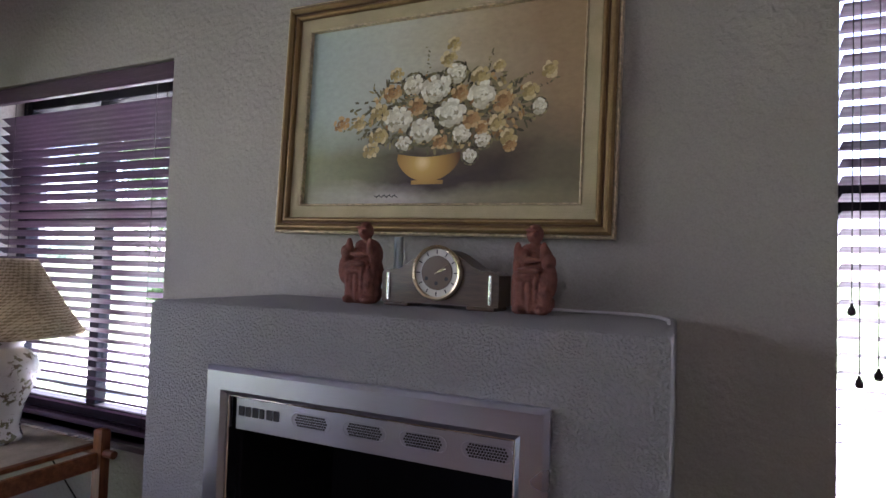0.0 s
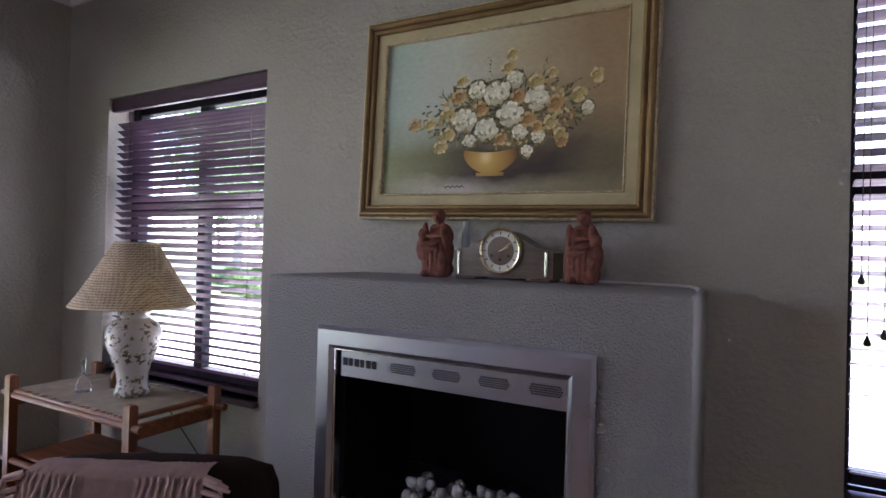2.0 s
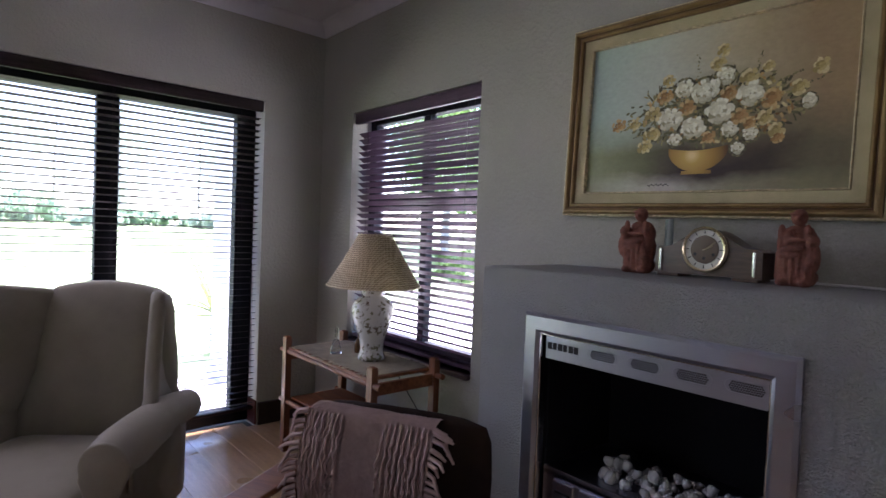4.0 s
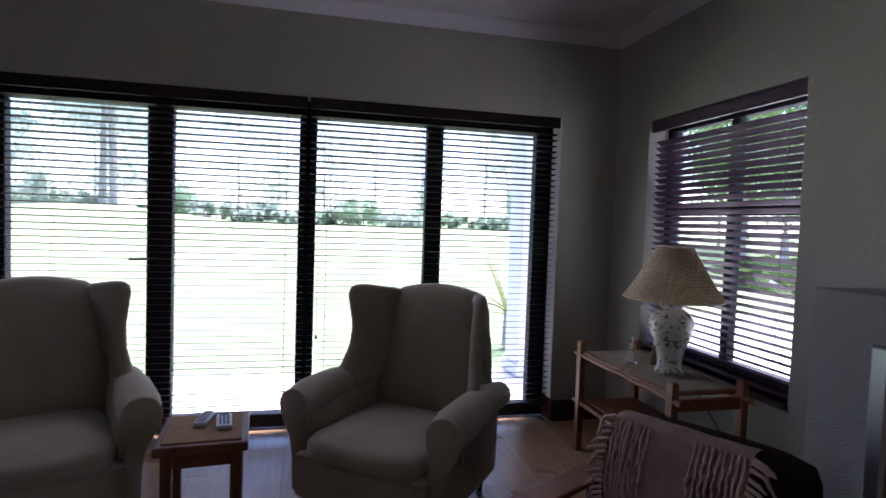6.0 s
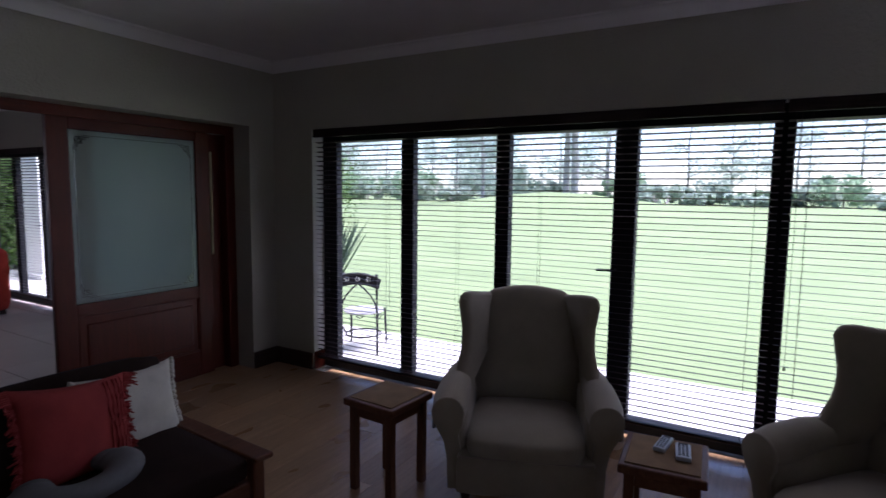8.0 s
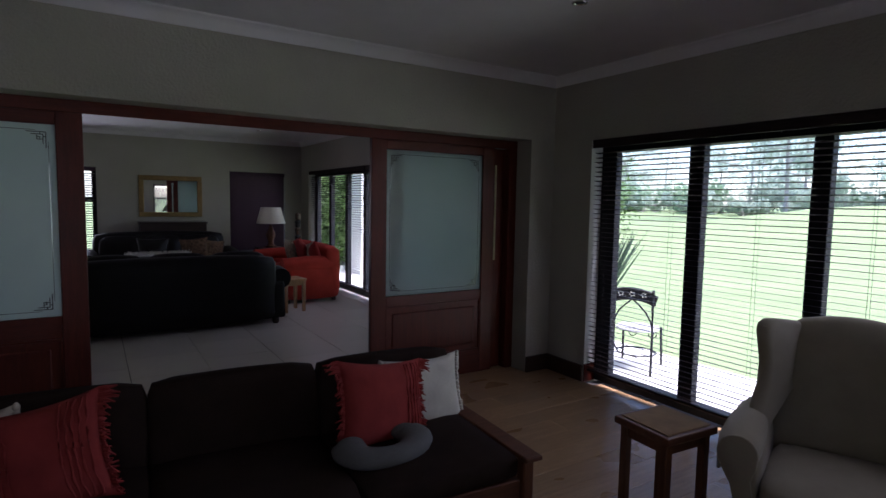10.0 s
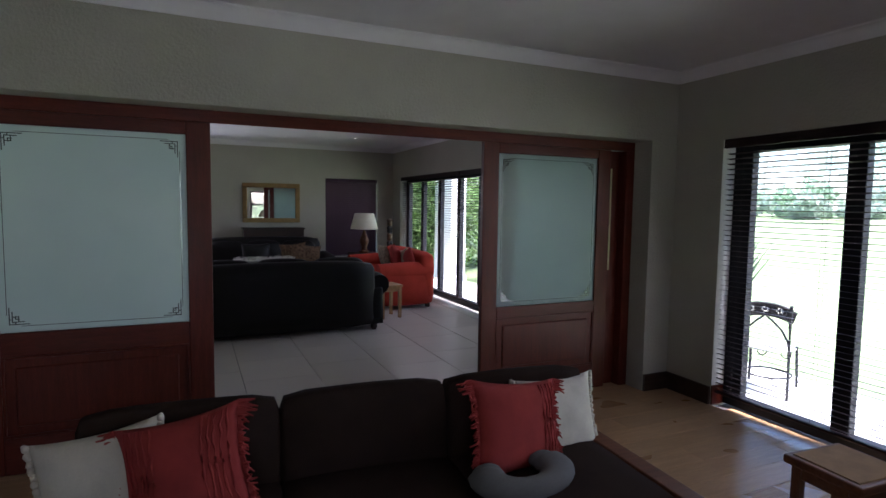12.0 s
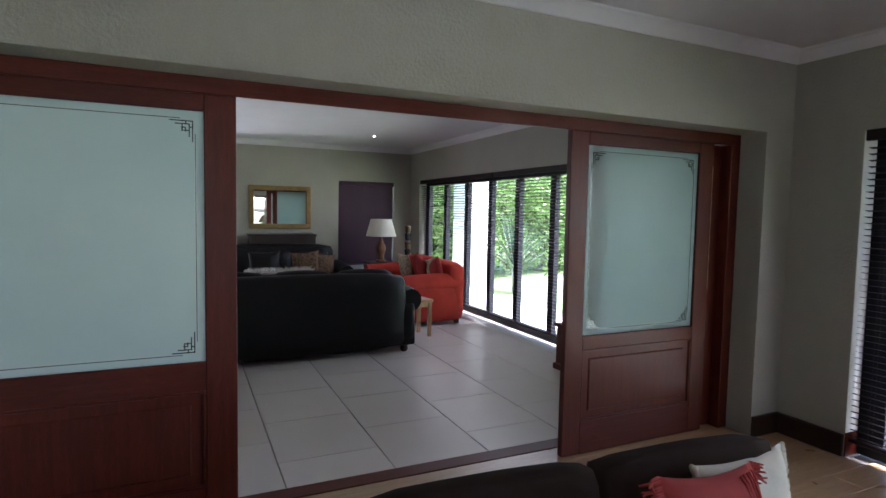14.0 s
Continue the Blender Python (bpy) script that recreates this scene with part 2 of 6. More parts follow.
CREAM = mat("cream_cotton", (0.54, 0.50, 0.42), 0.92, var=0.1, scale=8, bump=0.4, fine=150, spec=0.15)
THROW = mat("mushroom_cotton", (0.50, 0.36, 0.315), 0.95, var=0.16, scale=9, bump=0.6, fine=60, spec=0.1, depth=0.004)
GREYF = mat("grey_jersey", (0.13, 0.125, 0.12), 0.9, var=0.12, bump=0.2, spec=0.2)
LEATHER = mat("black_leather", (0.007, 0.006, 0.006), 0.5, var=0.2, bump=0.3, fine=160, spec=0.22)
REDF = mat("orange_red_fabric", (0.36, 0.036, 0.022), 0.9, var=0.12, bump=0.3, fine=200, spec=0.2)
REDD = mat("deep_red_cushion", (0.26, 0.028, 0.025), 0.9, var=0.12, bump=0.3, spec=0.2)
LEOP = mat("leopard_print_fur", (0.16, 0.10, 0.062), 0.95, var=0.6, scale=26, bump=0.4, spec=0.1)
FAWN = mat("pale_mottled_fur", (0.40, 0.345, 0.265), 0.95, var=0.5, scale=24, bump=0.4, spec=0.1)
WHITEF = mat("white_wool", (0.62, 0.60, 0.56), 0.95, var=0.12, bump=0.6, fine=60, spec=0.1)
SHADEM = mat("cream_lamp_shade", (0.72, 0.68, 0.62), 0.85, var=0.04, bump=0.1)
REMOTE = mat("silver_plastic", (0.42, 0.46, 0.50), 0.35, 0.2, var=0.05, bump=0.0)
RUBBER = mat("black_rubber", (0.015, 0.016, 0.02), 0.6, var=0.05, bump=0.0)
WHITEP = mat("white_plastic", (0.70, 0.70, 0.68), 0.4, var=0.03, bump=0.0)
IRON = mat("black_wrought_iron", (0.022, 0.020, 0.022), 0.55, 0.4, var=0.15, bump=0.2)
# Seat iron in pale grey: the sky's reflection painted into the base colour.
SKY_IRON = mat("sky_grey_iron", (0.36, 0.35, 0.35), 0.6, 0.3, var=0.2, bump=0.2)
MIRROR = mat("mirror_silver", (0.85, 0.85, 0.85), 0.02, 1.0, var=0.0, bump=0.0, glossvar=0.0)
LAWN = mat("mown_lawn", (0.175, 0.225, 0.11), 0.95, var=0.10, scale=0.5, bump=0.2, fine=30, depth=0.03, spec=0.1)
PAVE = mat("pale_concrete_paving", (0.52, 0.50, 0.47), 0.85, var=0.08, scale=3, bump=0.2)
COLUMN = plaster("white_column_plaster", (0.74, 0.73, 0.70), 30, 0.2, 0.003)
BARK = mat("grey_bark", (0.40, 0.37, 0.35), 0.95, var=0.3, scale=6, bump=0.6, fine=20, depth=0.02)


def leafy(name, a, b, through=0.4):
    m, t, n, l, p = nodes_of(name)
    r = n.new("ShaderNodeNewGeometry").outputs["Random Per Island"]
    c = ramp_node(n, l, r, [(0, a), (1, b)])
    l.new(c, p.inputs["Base Color"])
    p.inputs["Roughness"].default_value = 0.6
    tl, mx = n.new("ShaderNodeBsdfTranslucent"), n.new("ShaderNodeMixShader")
    l.new(c, tl.inputs[0])
    mx.inputs[0].default_value = through
    l.new(p.outputs[0], mx.inputs[1])
    l.new(tl.outputs[0], mx.inputs[2])
    l.new(mx.outputs[0], n["Material Output"].inputs[0])
    return m


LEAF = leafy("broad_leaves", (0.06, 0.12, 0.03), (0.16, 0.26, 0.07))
# Far leaves paler than real foliage: distance haze put into their colour.
NEEDLE = leafy("haze_pale_needles", (0.30, 0.375, 0.31), (0.46, 0.53, 0.44), 0.65)
HEDGE = leafy("haze_pale_hedge", (0.20, 0.30, 0.20), (0.32, 0.43, 0.28), 0.6)
SPIKE = leafy("blue_green_spikes", (0.03, 0.06, 0.04), (0.08, 0.125, 0.075), 0.25)
FROND = leafy("yellow_green_frond", (0.14, 0.16, 0.06), (0.24, 0.24, 0.10))


def porcelain():
    """White glaze with brown-green painted sprays."""
    m, t, n, l, p = nodes_of("painted_porcelain")
    co = n.new("ShaderNodeTexCoord").outputs["Object"]
    f = noise_node(n, l, co, 46, 3, 0.6)
    g = noise_node(n, l, co, 13, 2, 0.5)
    spray = mixed(n, l, 1.0, ramp_node(n, l, f, [(0.50, (0,) * 3), (0.53, (1,) * 3)]), ramp_node(n, l, g, [(0.46, (0,) * 3), (0.50, (1,) * 3)]), "MULTIPLY")
    paint = ramp_node(n, l, noise_node(n, l, co, 30, 2), [(0.4, (0.13, 0.09, 0.065)), (0.6, (0.19, 0.19, 0.11))])
    c = mixed(n, l, spray, (0.58, 0.56, 0.53), paint)
    l.new(c, p.inputs["Base Color"])
    p.inputs["Roughness"].default_value, p.inputs["Coat Weight"].default_value = 0.25, 0.5
    return m


PORC = porcelain()


def canvas_paint():
    """Soft oil ground: blue-grey upper left, tan upper right, green lower left, umber shadow lower right, pale table."""
    m, t, n, l, p = nodes_of("oil_ground")
    co = n.new("ShaderNodeTexCoord").outputs["Generated"]
    sp = n.new("ShaderNodeSeparateXYZ")
    wob = noise_node(n, l, co, 3.0, 4, 0.6)
    vm = n.new("ShaderNodeVectorMath")
    vm.operation = "MULTIPLY_ADD"
    vm.inputs[1].default_value = (1, 1, 1)
    wv = n.new("ShaderNodeVectorMath")
    wv.operation = "SCALE"
    wv.inputs[0].default_value = (0.22, 0.0, 0.22)
    l.new(wob, wv.inputs["Scale"])
    l.new(co, vm.inputs[0])
    l.new(wv.outputs[0], vm.inputs[2])
    l.new(vm.outputs[0], sp.inputs[0])
    x, z = sp.outputs[0], sp.outputs[2]
    top = ramp_node(n, l, x, [(0.1, (0.42, 0.54, 0.48)), (0.45, (0.56, 0.59, 0.50)), (0.72, (0.52, 0.44, 0.28)), (1.1, (0.37, 0.25, 0.13))])
    low = ramp_node(n, l, x, [(0.1, (0.30, 0.34, 0.16)), (0.34, (0.18, 0.18, 0.075)), (0.56, (0.045, 0.022, 0.018)), (0.88, (0.055, 0.034, 0.022)), (1.1, (0.16, 0.13, 0.07))])
    foot = ramp_node(n, l, x, [(0.1, (0.32, 0.33, 0.18)), (0.5, (0.52, 0.47, 0.41)), (0.75, (0.28, 0.25, 0.15)), (1.1, (0.24, 0.21, 0.11))])
    c = mixed(n, l, ramp_node(n, l, z, [(0.36, (0,) * 3), (0.60, (1,) * 3)]), low, top)
    ds = n.new("ShaderNodeVectorMath")
    ds.operation = "DISTANCE"
    ds.inputs[1].default_value = (0.66, 0.0, 0.64)
    squash = n.new("ShaderNodeVectorMath")
    squash.operation = "MULTIPLY"
    squash.inputs[1].default_value = (1.0, 0.0, 1.15)
    l.new(vm.outputs[0], squash.inputs[0])
    l.new(squash.outputs[0], ds.inputs[0])
    c = mixed(n, l, ramp_node(n, l, ds.outputs["Value"], [(0.10, (0.85,) * 3), (0.34, (0,) * 3)]), c, (0.20, 0.165, 0.075))
    c = mixed(n, l, ramp_node(n, l, z, [(0.15, (1,) * 3), (0.24, (0,) * 3)]), c, foot)
    st = noise_node(n, l, co, 40, 3, 0.6)
    c = mixed(n, l, 1.0, c, ramp_node(n, l, st, [(0.3, (0.85,) * 3), (0.7, (1,) * 3)]), "MULTIPLY")
    l.new(c, p.inputs["Base Color"])
    p.inputs["Roughness"].default_value = 0.45
    b = n.new("ShaderNodeBump")
    b.inputs["Strength"].default_value, b.inputs["Distance"].default_value = 0.3, 0.002
    l.new(st, b.inputs["Height"])
    l.new(b.outputs[0], p.inputs["Normal"])
    return m


OILGROUND = canvas_paint()


def lamp_glow():
    m, t, n, l, p = nodes_of("lit_downlight")
    p.inputs["Emission Color"].default_value, p.inputs["Emission Strength"].default_value = (1, 0.9, 0.75, 1), 6
    return m


GLOW = lamp_glow()

# ---- mesh helpers ----
def box(lo, hi, bev=0.0, seg=2):
    bm = bmesh.new()
    bmesh.ops.create_cube(bm, size=1)
    lo, hi = Vector(lo), Vector(hi)
    for v in bm.verts:
        v.co = Vector(((lo[i] + hi[i]) / 2 + v.co[i] * (hi[i] - lo[i]) for i in range(3)))
    if bev:
        bmesh.ops.bevel(bm, geom=bm.edges[:], offset=bev, segments=seg, affect="EDGES", profile=0.5)
    return bm


def join(*bms):
    out = bmesh.new()
    for b in bms:
        me = bpy.data.meshes.new("tmp")
        b.to_mesh(me)
        b.free()
        out.from_mesh(me)
        bpy.data.meshes.remove(me)
    return out


def moved(bm, m):
    bmesh.ops.transform(bm, matrix=m, verts=bm.verts)
    return bm


def cyl(p0, p1, r0, r1=None, n=14):
    p0, p1 = Vector(p0), Vector(p1)
    bm = bmesh.new()
    d = p1 - p0
    bmesh.ops.create_cone(bm, cap_ends=True, segments=n, radius1=r0, radius2=r0 if r1 is None else r1, depth=d.length)
    return moved(bm, Matrix.Translation((p0 + p1) / 2) @ d.to_track_quat("Z", "Y").to_matrix().to_4x4())


def ball(c, r, n=16):
    bm = bmesh.new()
    bmesh.ops.create_uvsphere(bm, u_segments=n, v_segments=max(6, n * 2 // 3), radius=1)
    return moved(bm, Matrix.Translation(c) @ Matrix.Diagonal((*((r,) * 3 if isinstance(r, (int, float)) else r), 1)))


def lathe(profile, n=32, closed=True):
    bm = bmesh.new()
    rings = [[bm.verts.new((r * math.cos(2 * math.pi * k / n), r * math.sin(2 * math.pi * k / n), z)) for k in range(n)] for r, z in profile]
    for a, b in zip(rings, rings[1:]):
        for k in range(n):
            bm.faces.new((a[k], a[(k + 1) % n], b[(k + 1) % n], b[k]))
    if closed:
        bm.faces.new(rings[0][::-1])
        bm.faces.new(rings[-1])
    return bm


def tube(pts, r, n=8):
    pts = [Vector(p) for p in pts]
    bm = bmesh.new()
    rings = []
    for i, p in enumerate(pts):
        d = (pts[min(i + 1, len(pts) - 1)] - pts[max(i - 1, 0)]).normalized()
        q = d.to_track_quat("Z", "Y")
        rr = r[i] if isinstance(r, (list, tuple)) else r
        rings.append([bm.verts.new(p + q @ Vector((rr * math.cos(2 * math.pi * k / n), rr * math.sin(2 * math.pi * k / n), 0))) for k in range(n)])
    for a, b in zip(rings, rings[1:]):
        for k in range(n):
            bm.faces.new((a[k], a[(k + 1) % n], b[(k + 1) % n], b[k]))
    bm.faces.new(rings[0][::-1])
    bm.faces.new(rings[-1])
    return bm


def prism(outline, depth):
    """A closed outline in x, z drawn out along y from 0 to depth."""
    bm = bmesh.new()
    a = [bm.verts.new((x, 0, z)) for x, z in outline]
    b = [bm.verts.new((x, depth, z)) for x, z in outline]
    k = len(a)
    for i in range(k):
        bm.faces.new((a[i], a[(i + 1) % k], b[(i + 1) % k], b[i]))
    bm.faces.new(a[::-1])
    bm.faces.new(b)
    bmesh.ops.recalc_face_normals(bm, faces=bm.faces)
    return bm


def pillow(w, h, t, n=18, seed=0.0, pinch=0.06):
    """A stuffed cushion, upright in x and z, thick along y."""
    bm = bmesh.new()
    sides = []
    for s in (-1, 1):
        grid = []
        for i in range(n + 1):
            row = []
            for j in range(n + 1):
                u, v = 2 * i / n - 1, 2 * j / n - 1
                full = max(0.0, (1 - abs(u) ** 2.6) * (1 - abs(v) ** 2.6)) ** 0.5
                x = w / 2 * u * (1 - pinch * (1 - v * v))
                z = h / 2 * v * (1 - pinch * (1 - u * u))
                wob = noise.noise(Vector((u * 1.7 + seed, v * 1.7, s + seed))) * 0.18
                row.append(bm.verts.new((x, s * t / 2 * full * (1 + wob), z)))
            grid.append(row)
        sides.append(grid)
        for i in range(n):
            for j in range(n):
                f = (grid[i][j], grid[i + 1][j], grid[i + 1][j + 1], grid[i][j + 1])
                bm.faces.new(f if s < 0 else f[::-1])
    bmesh.ops.remove_doubles(bm, verts=bm.verts, dist=0.0004)
    return bm


def soft_box(lo, hi, r=0.05, puff=0.02, seed=0.0, cuts=6):
    """An upholstered block: rounded edges, bulging faces."""
    bm = box(lo, hi)
    bmesh.ops.subdivide_edges(bm, edges=bm.edges[:], cuts=cuts, use_grid_fill=True)
    c = (Vector(lo) + Vector(hi)) / 2
    hf = (Vector(hi) - Vector(lo)) / 2
    r = min(r, *(hf[i] * 0.98 for i in range(3)))
    for v in bm.verts:
        d = v.co - c
        core = Vector([max(-hf[i] + r, min(hf[i] - r, d[i])) for i in range(3)])
        e = d - core
        if e.length > 1e-6:
            e = e.normalized() * r
        q = core + e
        n3 = Vector([d[i] / hf[i] for i in range(3)])
        for i in range(3):
            if abs(n3[i]) > 0.999:
                j, k = (i + 1) % 3, (i + 2) % 3
                q[i] += math.copysign(puff * (1 - n3[j] ** 2) * (1 - n3[k] ** 2), d[i])
        v.co = c + q + noise.noise_vector((d + Vector((seed, 0, 0))) * 4) * 0.004
    return bm


def mesh_of(bm, name, material, smooth):
    me = bpy.data.meshes.new(name)
    bm.normal_update()
    bm.to_mesh(me)
    bm.free()
    if material:
        me.materials.append(material)
    if smooth:
        for f in me.polygons:
            f.use_smooth = True
        me.set_sharp_from_angle(angle=radians(smooth if smooth > 1 else 40))
    return me


def part(name, bm, material, parent=None, label="", smooth=0, at=None):
    ob = new(name, mesh_of(bm, name, material, smooth))
    if parent:
        ob.parent = parent
    if at is not None:
        ob.matrix_basis = at
    if label:
        tagged(ob, label)
    return ob


def thing(name, label, category, at=None, group=""):
    ob = new(name)
    ob.empty_display_size = 0.1
    ob.matrix_basis = at if at is not None else Matrix()
    return tagged(ob, label, category, group)


def setting(name, bm, material, label="", category="", smooth=0):
    return tagged(part(name, bm, material, smooth=smooth), label, category, kind="structure")


def wall_boxes(axis, t0, t1, a0, a1, z1, holes, z0=0.0):
    """A wall between t0 and t1 along axis 0 or 1 from a0 to a1, with holes (a, b, low, high)."""
    bms, at = [], a0
    def bx(a, b, lo, hi):
        if b - a > 1e-4 and hi - lo > 1e-4:
            bms.append(box((a, t0, lo), (b, t1, hi)) if axis == 0 else box((t0, a, lo), (t1, b, hi)))
    for a, b, lo, hi in sorted(holes):
        bx(at, a, z0, z1)
        bx(a, b, z0, lo)
        bx(a, b, hi, z1)
        at = b
    bx(at, a1, z0, z1)
    return join(*bms)

# ---- large structure ----
WX, NY, EX = -3.21, 1.74, 2.29        # inner faces: west, north, east
SY, PY = -4.45, -4.95                 # partition: this room's face, next room's face
FY, CZ = -11.95, 2.76                 # far wall of the next room, ceiling
WT = 0.27
W1, W2 = (-3.98, 1.31), (-11.5, -6.21)  # glazed openings in the west wall
setting("wall_west", wall_boxes(1, WX - WT, WX, FY - WT, NY + WT, CZ + 0.1, [(*W1, -0.04, 2.16), (*W2, -0.04, 2.16)], -0.15), WALL, "grey-beige plastered wall with two wide glazed openings", "wall")
setting("wall_north", wall_boxes(0, NY, NY + WT, WX, EX + WT, CZ + 0.1, [(-2.81, -1.62, 0.62, 2.100), (0.5, 1.69, 0.66, 2.115)], -0.15), WALL, "grey-beige plastered wall with two windows beside the fireplace", "wall")
setting("wall_east", box((EX, FY - WT, -0.15), (EX + WT, NY, CZ + 0.1)), WALL, "plain grey-beige plastered wall", "wall")
setting("wall_south", wall_boxes(0, PY, SY, WX, EX, CZ + 0.1, [(-2.93, 2.02, -0.15, 2.18)], -0.15), WALL, "grey-beige plastered wall over a wide sliding-door opening", "wall")
setting("wall_far", wall_boxes(0, FY - WT, FY, WX, EX, CZ + 0.1, [(-2.87, -1.79, 0.55, 2.12), (0.42, 1.6, 0.55, 2.1)], -0.15), WALL, "grey-beige plastered wall at the end of the next room", "wall")
setting("ceiling", box((WX, SY, CZ), (EX, NY, CZ + 0.1)), CEIL, "smooth white ceiling", "ceiling")
setting("ceiling_next_room", box((WX, FY, CZ), (EX, PY, CZ + 0.1)), CEIL, "smooth white ceiling with downlights", "ceiling")


def cornice(x0, y0, x1, y1):
    """A coved moulding round a room, just under the ceiling."""
    prof = [(0, -0.085), (0.012, -0.085), (0.018, -0.07), (0.03, -0.04), (0.055, -0.018), (0.075, -0.012), (0.08, 0.0), (0.0, 0.0)]
    bms = []
    for axis, a, b, at, sgn in ((0, x0, x1, y0, 1), (0, x0, x1, y1, -1), (1, y0, y1, x0, 1), (1, y0, y1, x1, -1)):
        bm = bmesh.new()
        rings = [[], []]
        for d, z in prof:
            for k, e in enumerate((a + d, b - d)):
                p = (e, at + sgn * d, CZ + z) if axis == 0 else (at + sgn * d, e, CZ + z)
                rings[k].append(bm.verts.new(p))
        for i in range(len(prof) - 1):
            bm.faces.new((rings[0][i], rings[0][i + 1], rings[1][i + 1], rings[1][i]))
        bmesh.ops.recalc_face_normals(bm, faces=bm.faces)
        bms.append(bm)
    return join(*bms)


setting("cornice", cornice(WX, SY, EX, NY), CEIL, "white coved ceiling cornice", "cornice", 50)
setting("cornice_next_room", cornice(WX, FY, EX, PY), CEIL, "white coved ceiling cornice", "cornice", 50)


def skirt(name, runs):
    bms = []
    for axis, a, b, at, sgn in runs:
        lo, hi = sorted((at, at + sgn * 0.022))
        bms.append(box((a, lo, 0), (b, hi, 0.15), 0.004, 1) if axis == 0 else box((lo, a, 0), (hi, b, 0.15), 0.004, 1))
    return setting(name, join(*bms), DARKTRIM, "dark-stained wooden skirting board", "skirting")


skirt("baseboard", [(0, WX, -1.068, NY, -1), (0, 0.17, EX, NY, -1), (1, W1[1], NY - 0.022, WX, 1), (1, SY + 0.022, W1[0], WX, 1), (0, WX, -2.93, SY, 1), (0, 2.02, EX, SY, 1), (1, SY + 0.022, NY - 0.022, EX, -1)])
skirt("baseboard_next_room", [(0, WX + 0.022, EX, FY, 1), (1, FY + 0.022, W2[0], WX, 1), (1, W2[1], PY, WX, 1)])
for nm, ya, yb in (("trim_reveal_north", W1[1] - 0.011, W1[1] - 0.001), ("trim_reveal_south", W1[0] + 0.001, W1[0] + 0.011)):
    setting(nm, box((WX - 0.135, ya, 0.0), (WX - 0.002, yb, 0.16), 0.002, 1), MAHOGX, "red-brown skirting return in the door reveal", "skirting")
# Thin linings over both reveals, whiter than the wall's plaster.
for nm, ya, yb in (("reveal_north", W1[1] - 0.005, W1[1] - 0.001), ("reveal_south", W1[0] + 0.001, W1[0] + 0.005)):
    setting(nm, box((WX - 0.138, ya, 0.162), (WX - 0.002, yb, 2.156)), COLUMN, "thin white lining of the door reveal", "wall")
setting("subfloor", box((WX - WT, PY + 0.0, -0.15), (EX + WT, NY + WT, -0.022)), GROUT, "dark screed under the boards", "floor")
setting("subfloor_next_room", box((WX - WT, FY - WT, -0.15), (EX + WT, PY - 0.004, -0.016)), GROUT, "dark grout under the tiles", "floor")
setting("threshold", box((-2.92, PY, -0.02), (2.01, PY + 0.12, 0.004), 0.002, 1), MAHOGX, "red wooden door threshold strip", "threshold")

# ---- ground outside ----
def ground_height(x, y):
    d = max(0.0, -x - 6.0)
    z = -0.13 + 1.35 * (1 - math.exp(-d / 30.0))
    z += 1.15 * math.exp(-(((x + 31) / 9) ** 2 + ((y + 11.5) / 6.5) ** 2)) * (1 if d > 0 else 0)
    return z + 0.05 * noise.noise(Vector((x * 0.15, y * 0.15, 0))) * min(1, d / 4)


def ground():
    bm = bmesh.new()
    axis = [-900, -400, -200, -120, -80] + [-60 + 2 * i for i in range(56)] + [60, 90, 150, 300, 900]
    vs = [[bm.verts.new((x, y, ground_height(x, y))) for y in axis] for x in axis]
    for i in range(len(axis) - 1):
        for j in range(len(axis) - 1):
            bm.faces.new((vs[i][j], vs[i + 1][j], vs[i + 1][j + 1], vs[i][j + 1]))
    return bm


setting("ground", ground(), LAWN, "wide mown lawn rising gently to the trees", "lawn", 60)
setting("pavement", box((-4.85, -14.0, -0.2), (WX - WT, 4.3, -0.05), 0.01, 1), PAVE, "pale concrete patio along the house", "patio")
setting("pavement_corner", box((WX - WT, NY + WT, -0.2), (7.0, NY + WT + 2.295, -0.05), 0.01, 1), PAVE, "pale concrete path beside the house", "patio")
setting("pavement_north", box((-9.0, NY + WT + 2.3, -0.2), (7.0, 9.5, -0.05), 0.01, 1), PAVE, "pale concrete path beside the house", "patio")
setting("roof", box((WX - WT - 0.1, FY - WT - 0.1, CZ + 0.1), (EX + WT + 0.1, NY + WT + 0.1, CZ + 0.3)), CEIL, "plain flat roof slab", "roof")

# ---- glazing and blinds ----
def slat_mesh(length, axis):
    w, t = 0.05, 0.0028
    prof = [(-w / 2, 0.0), (-w / 4, 0.0022), (0, 0.003), (w / 4, 0.0022), (w / 2, 0.0), (w / 4, 0.0022 - t), (0, 0.003 - t), (-w / 4, 0.0022 - t)]
    bm = bmesh.new()
    ends = [[bm.verts.new((s * length / 2, a, z) if axis == 0 else (a, s * length / 2, z)) for a, z in prof] for s in (-1, 1)]
    k = len(prof)
    for i in range(k):
        bm.faces.new((ends[0][i], ends[0][(i + 1) % k], ends[1][(i + 1) % k], ends[1][i]))
    bm.faces.new(ends[0][::-1])
    bm.faces.new(ends[1])
    bmesh.ops.recalc_face_normals(bm, faces=bm.faces)
    return bm


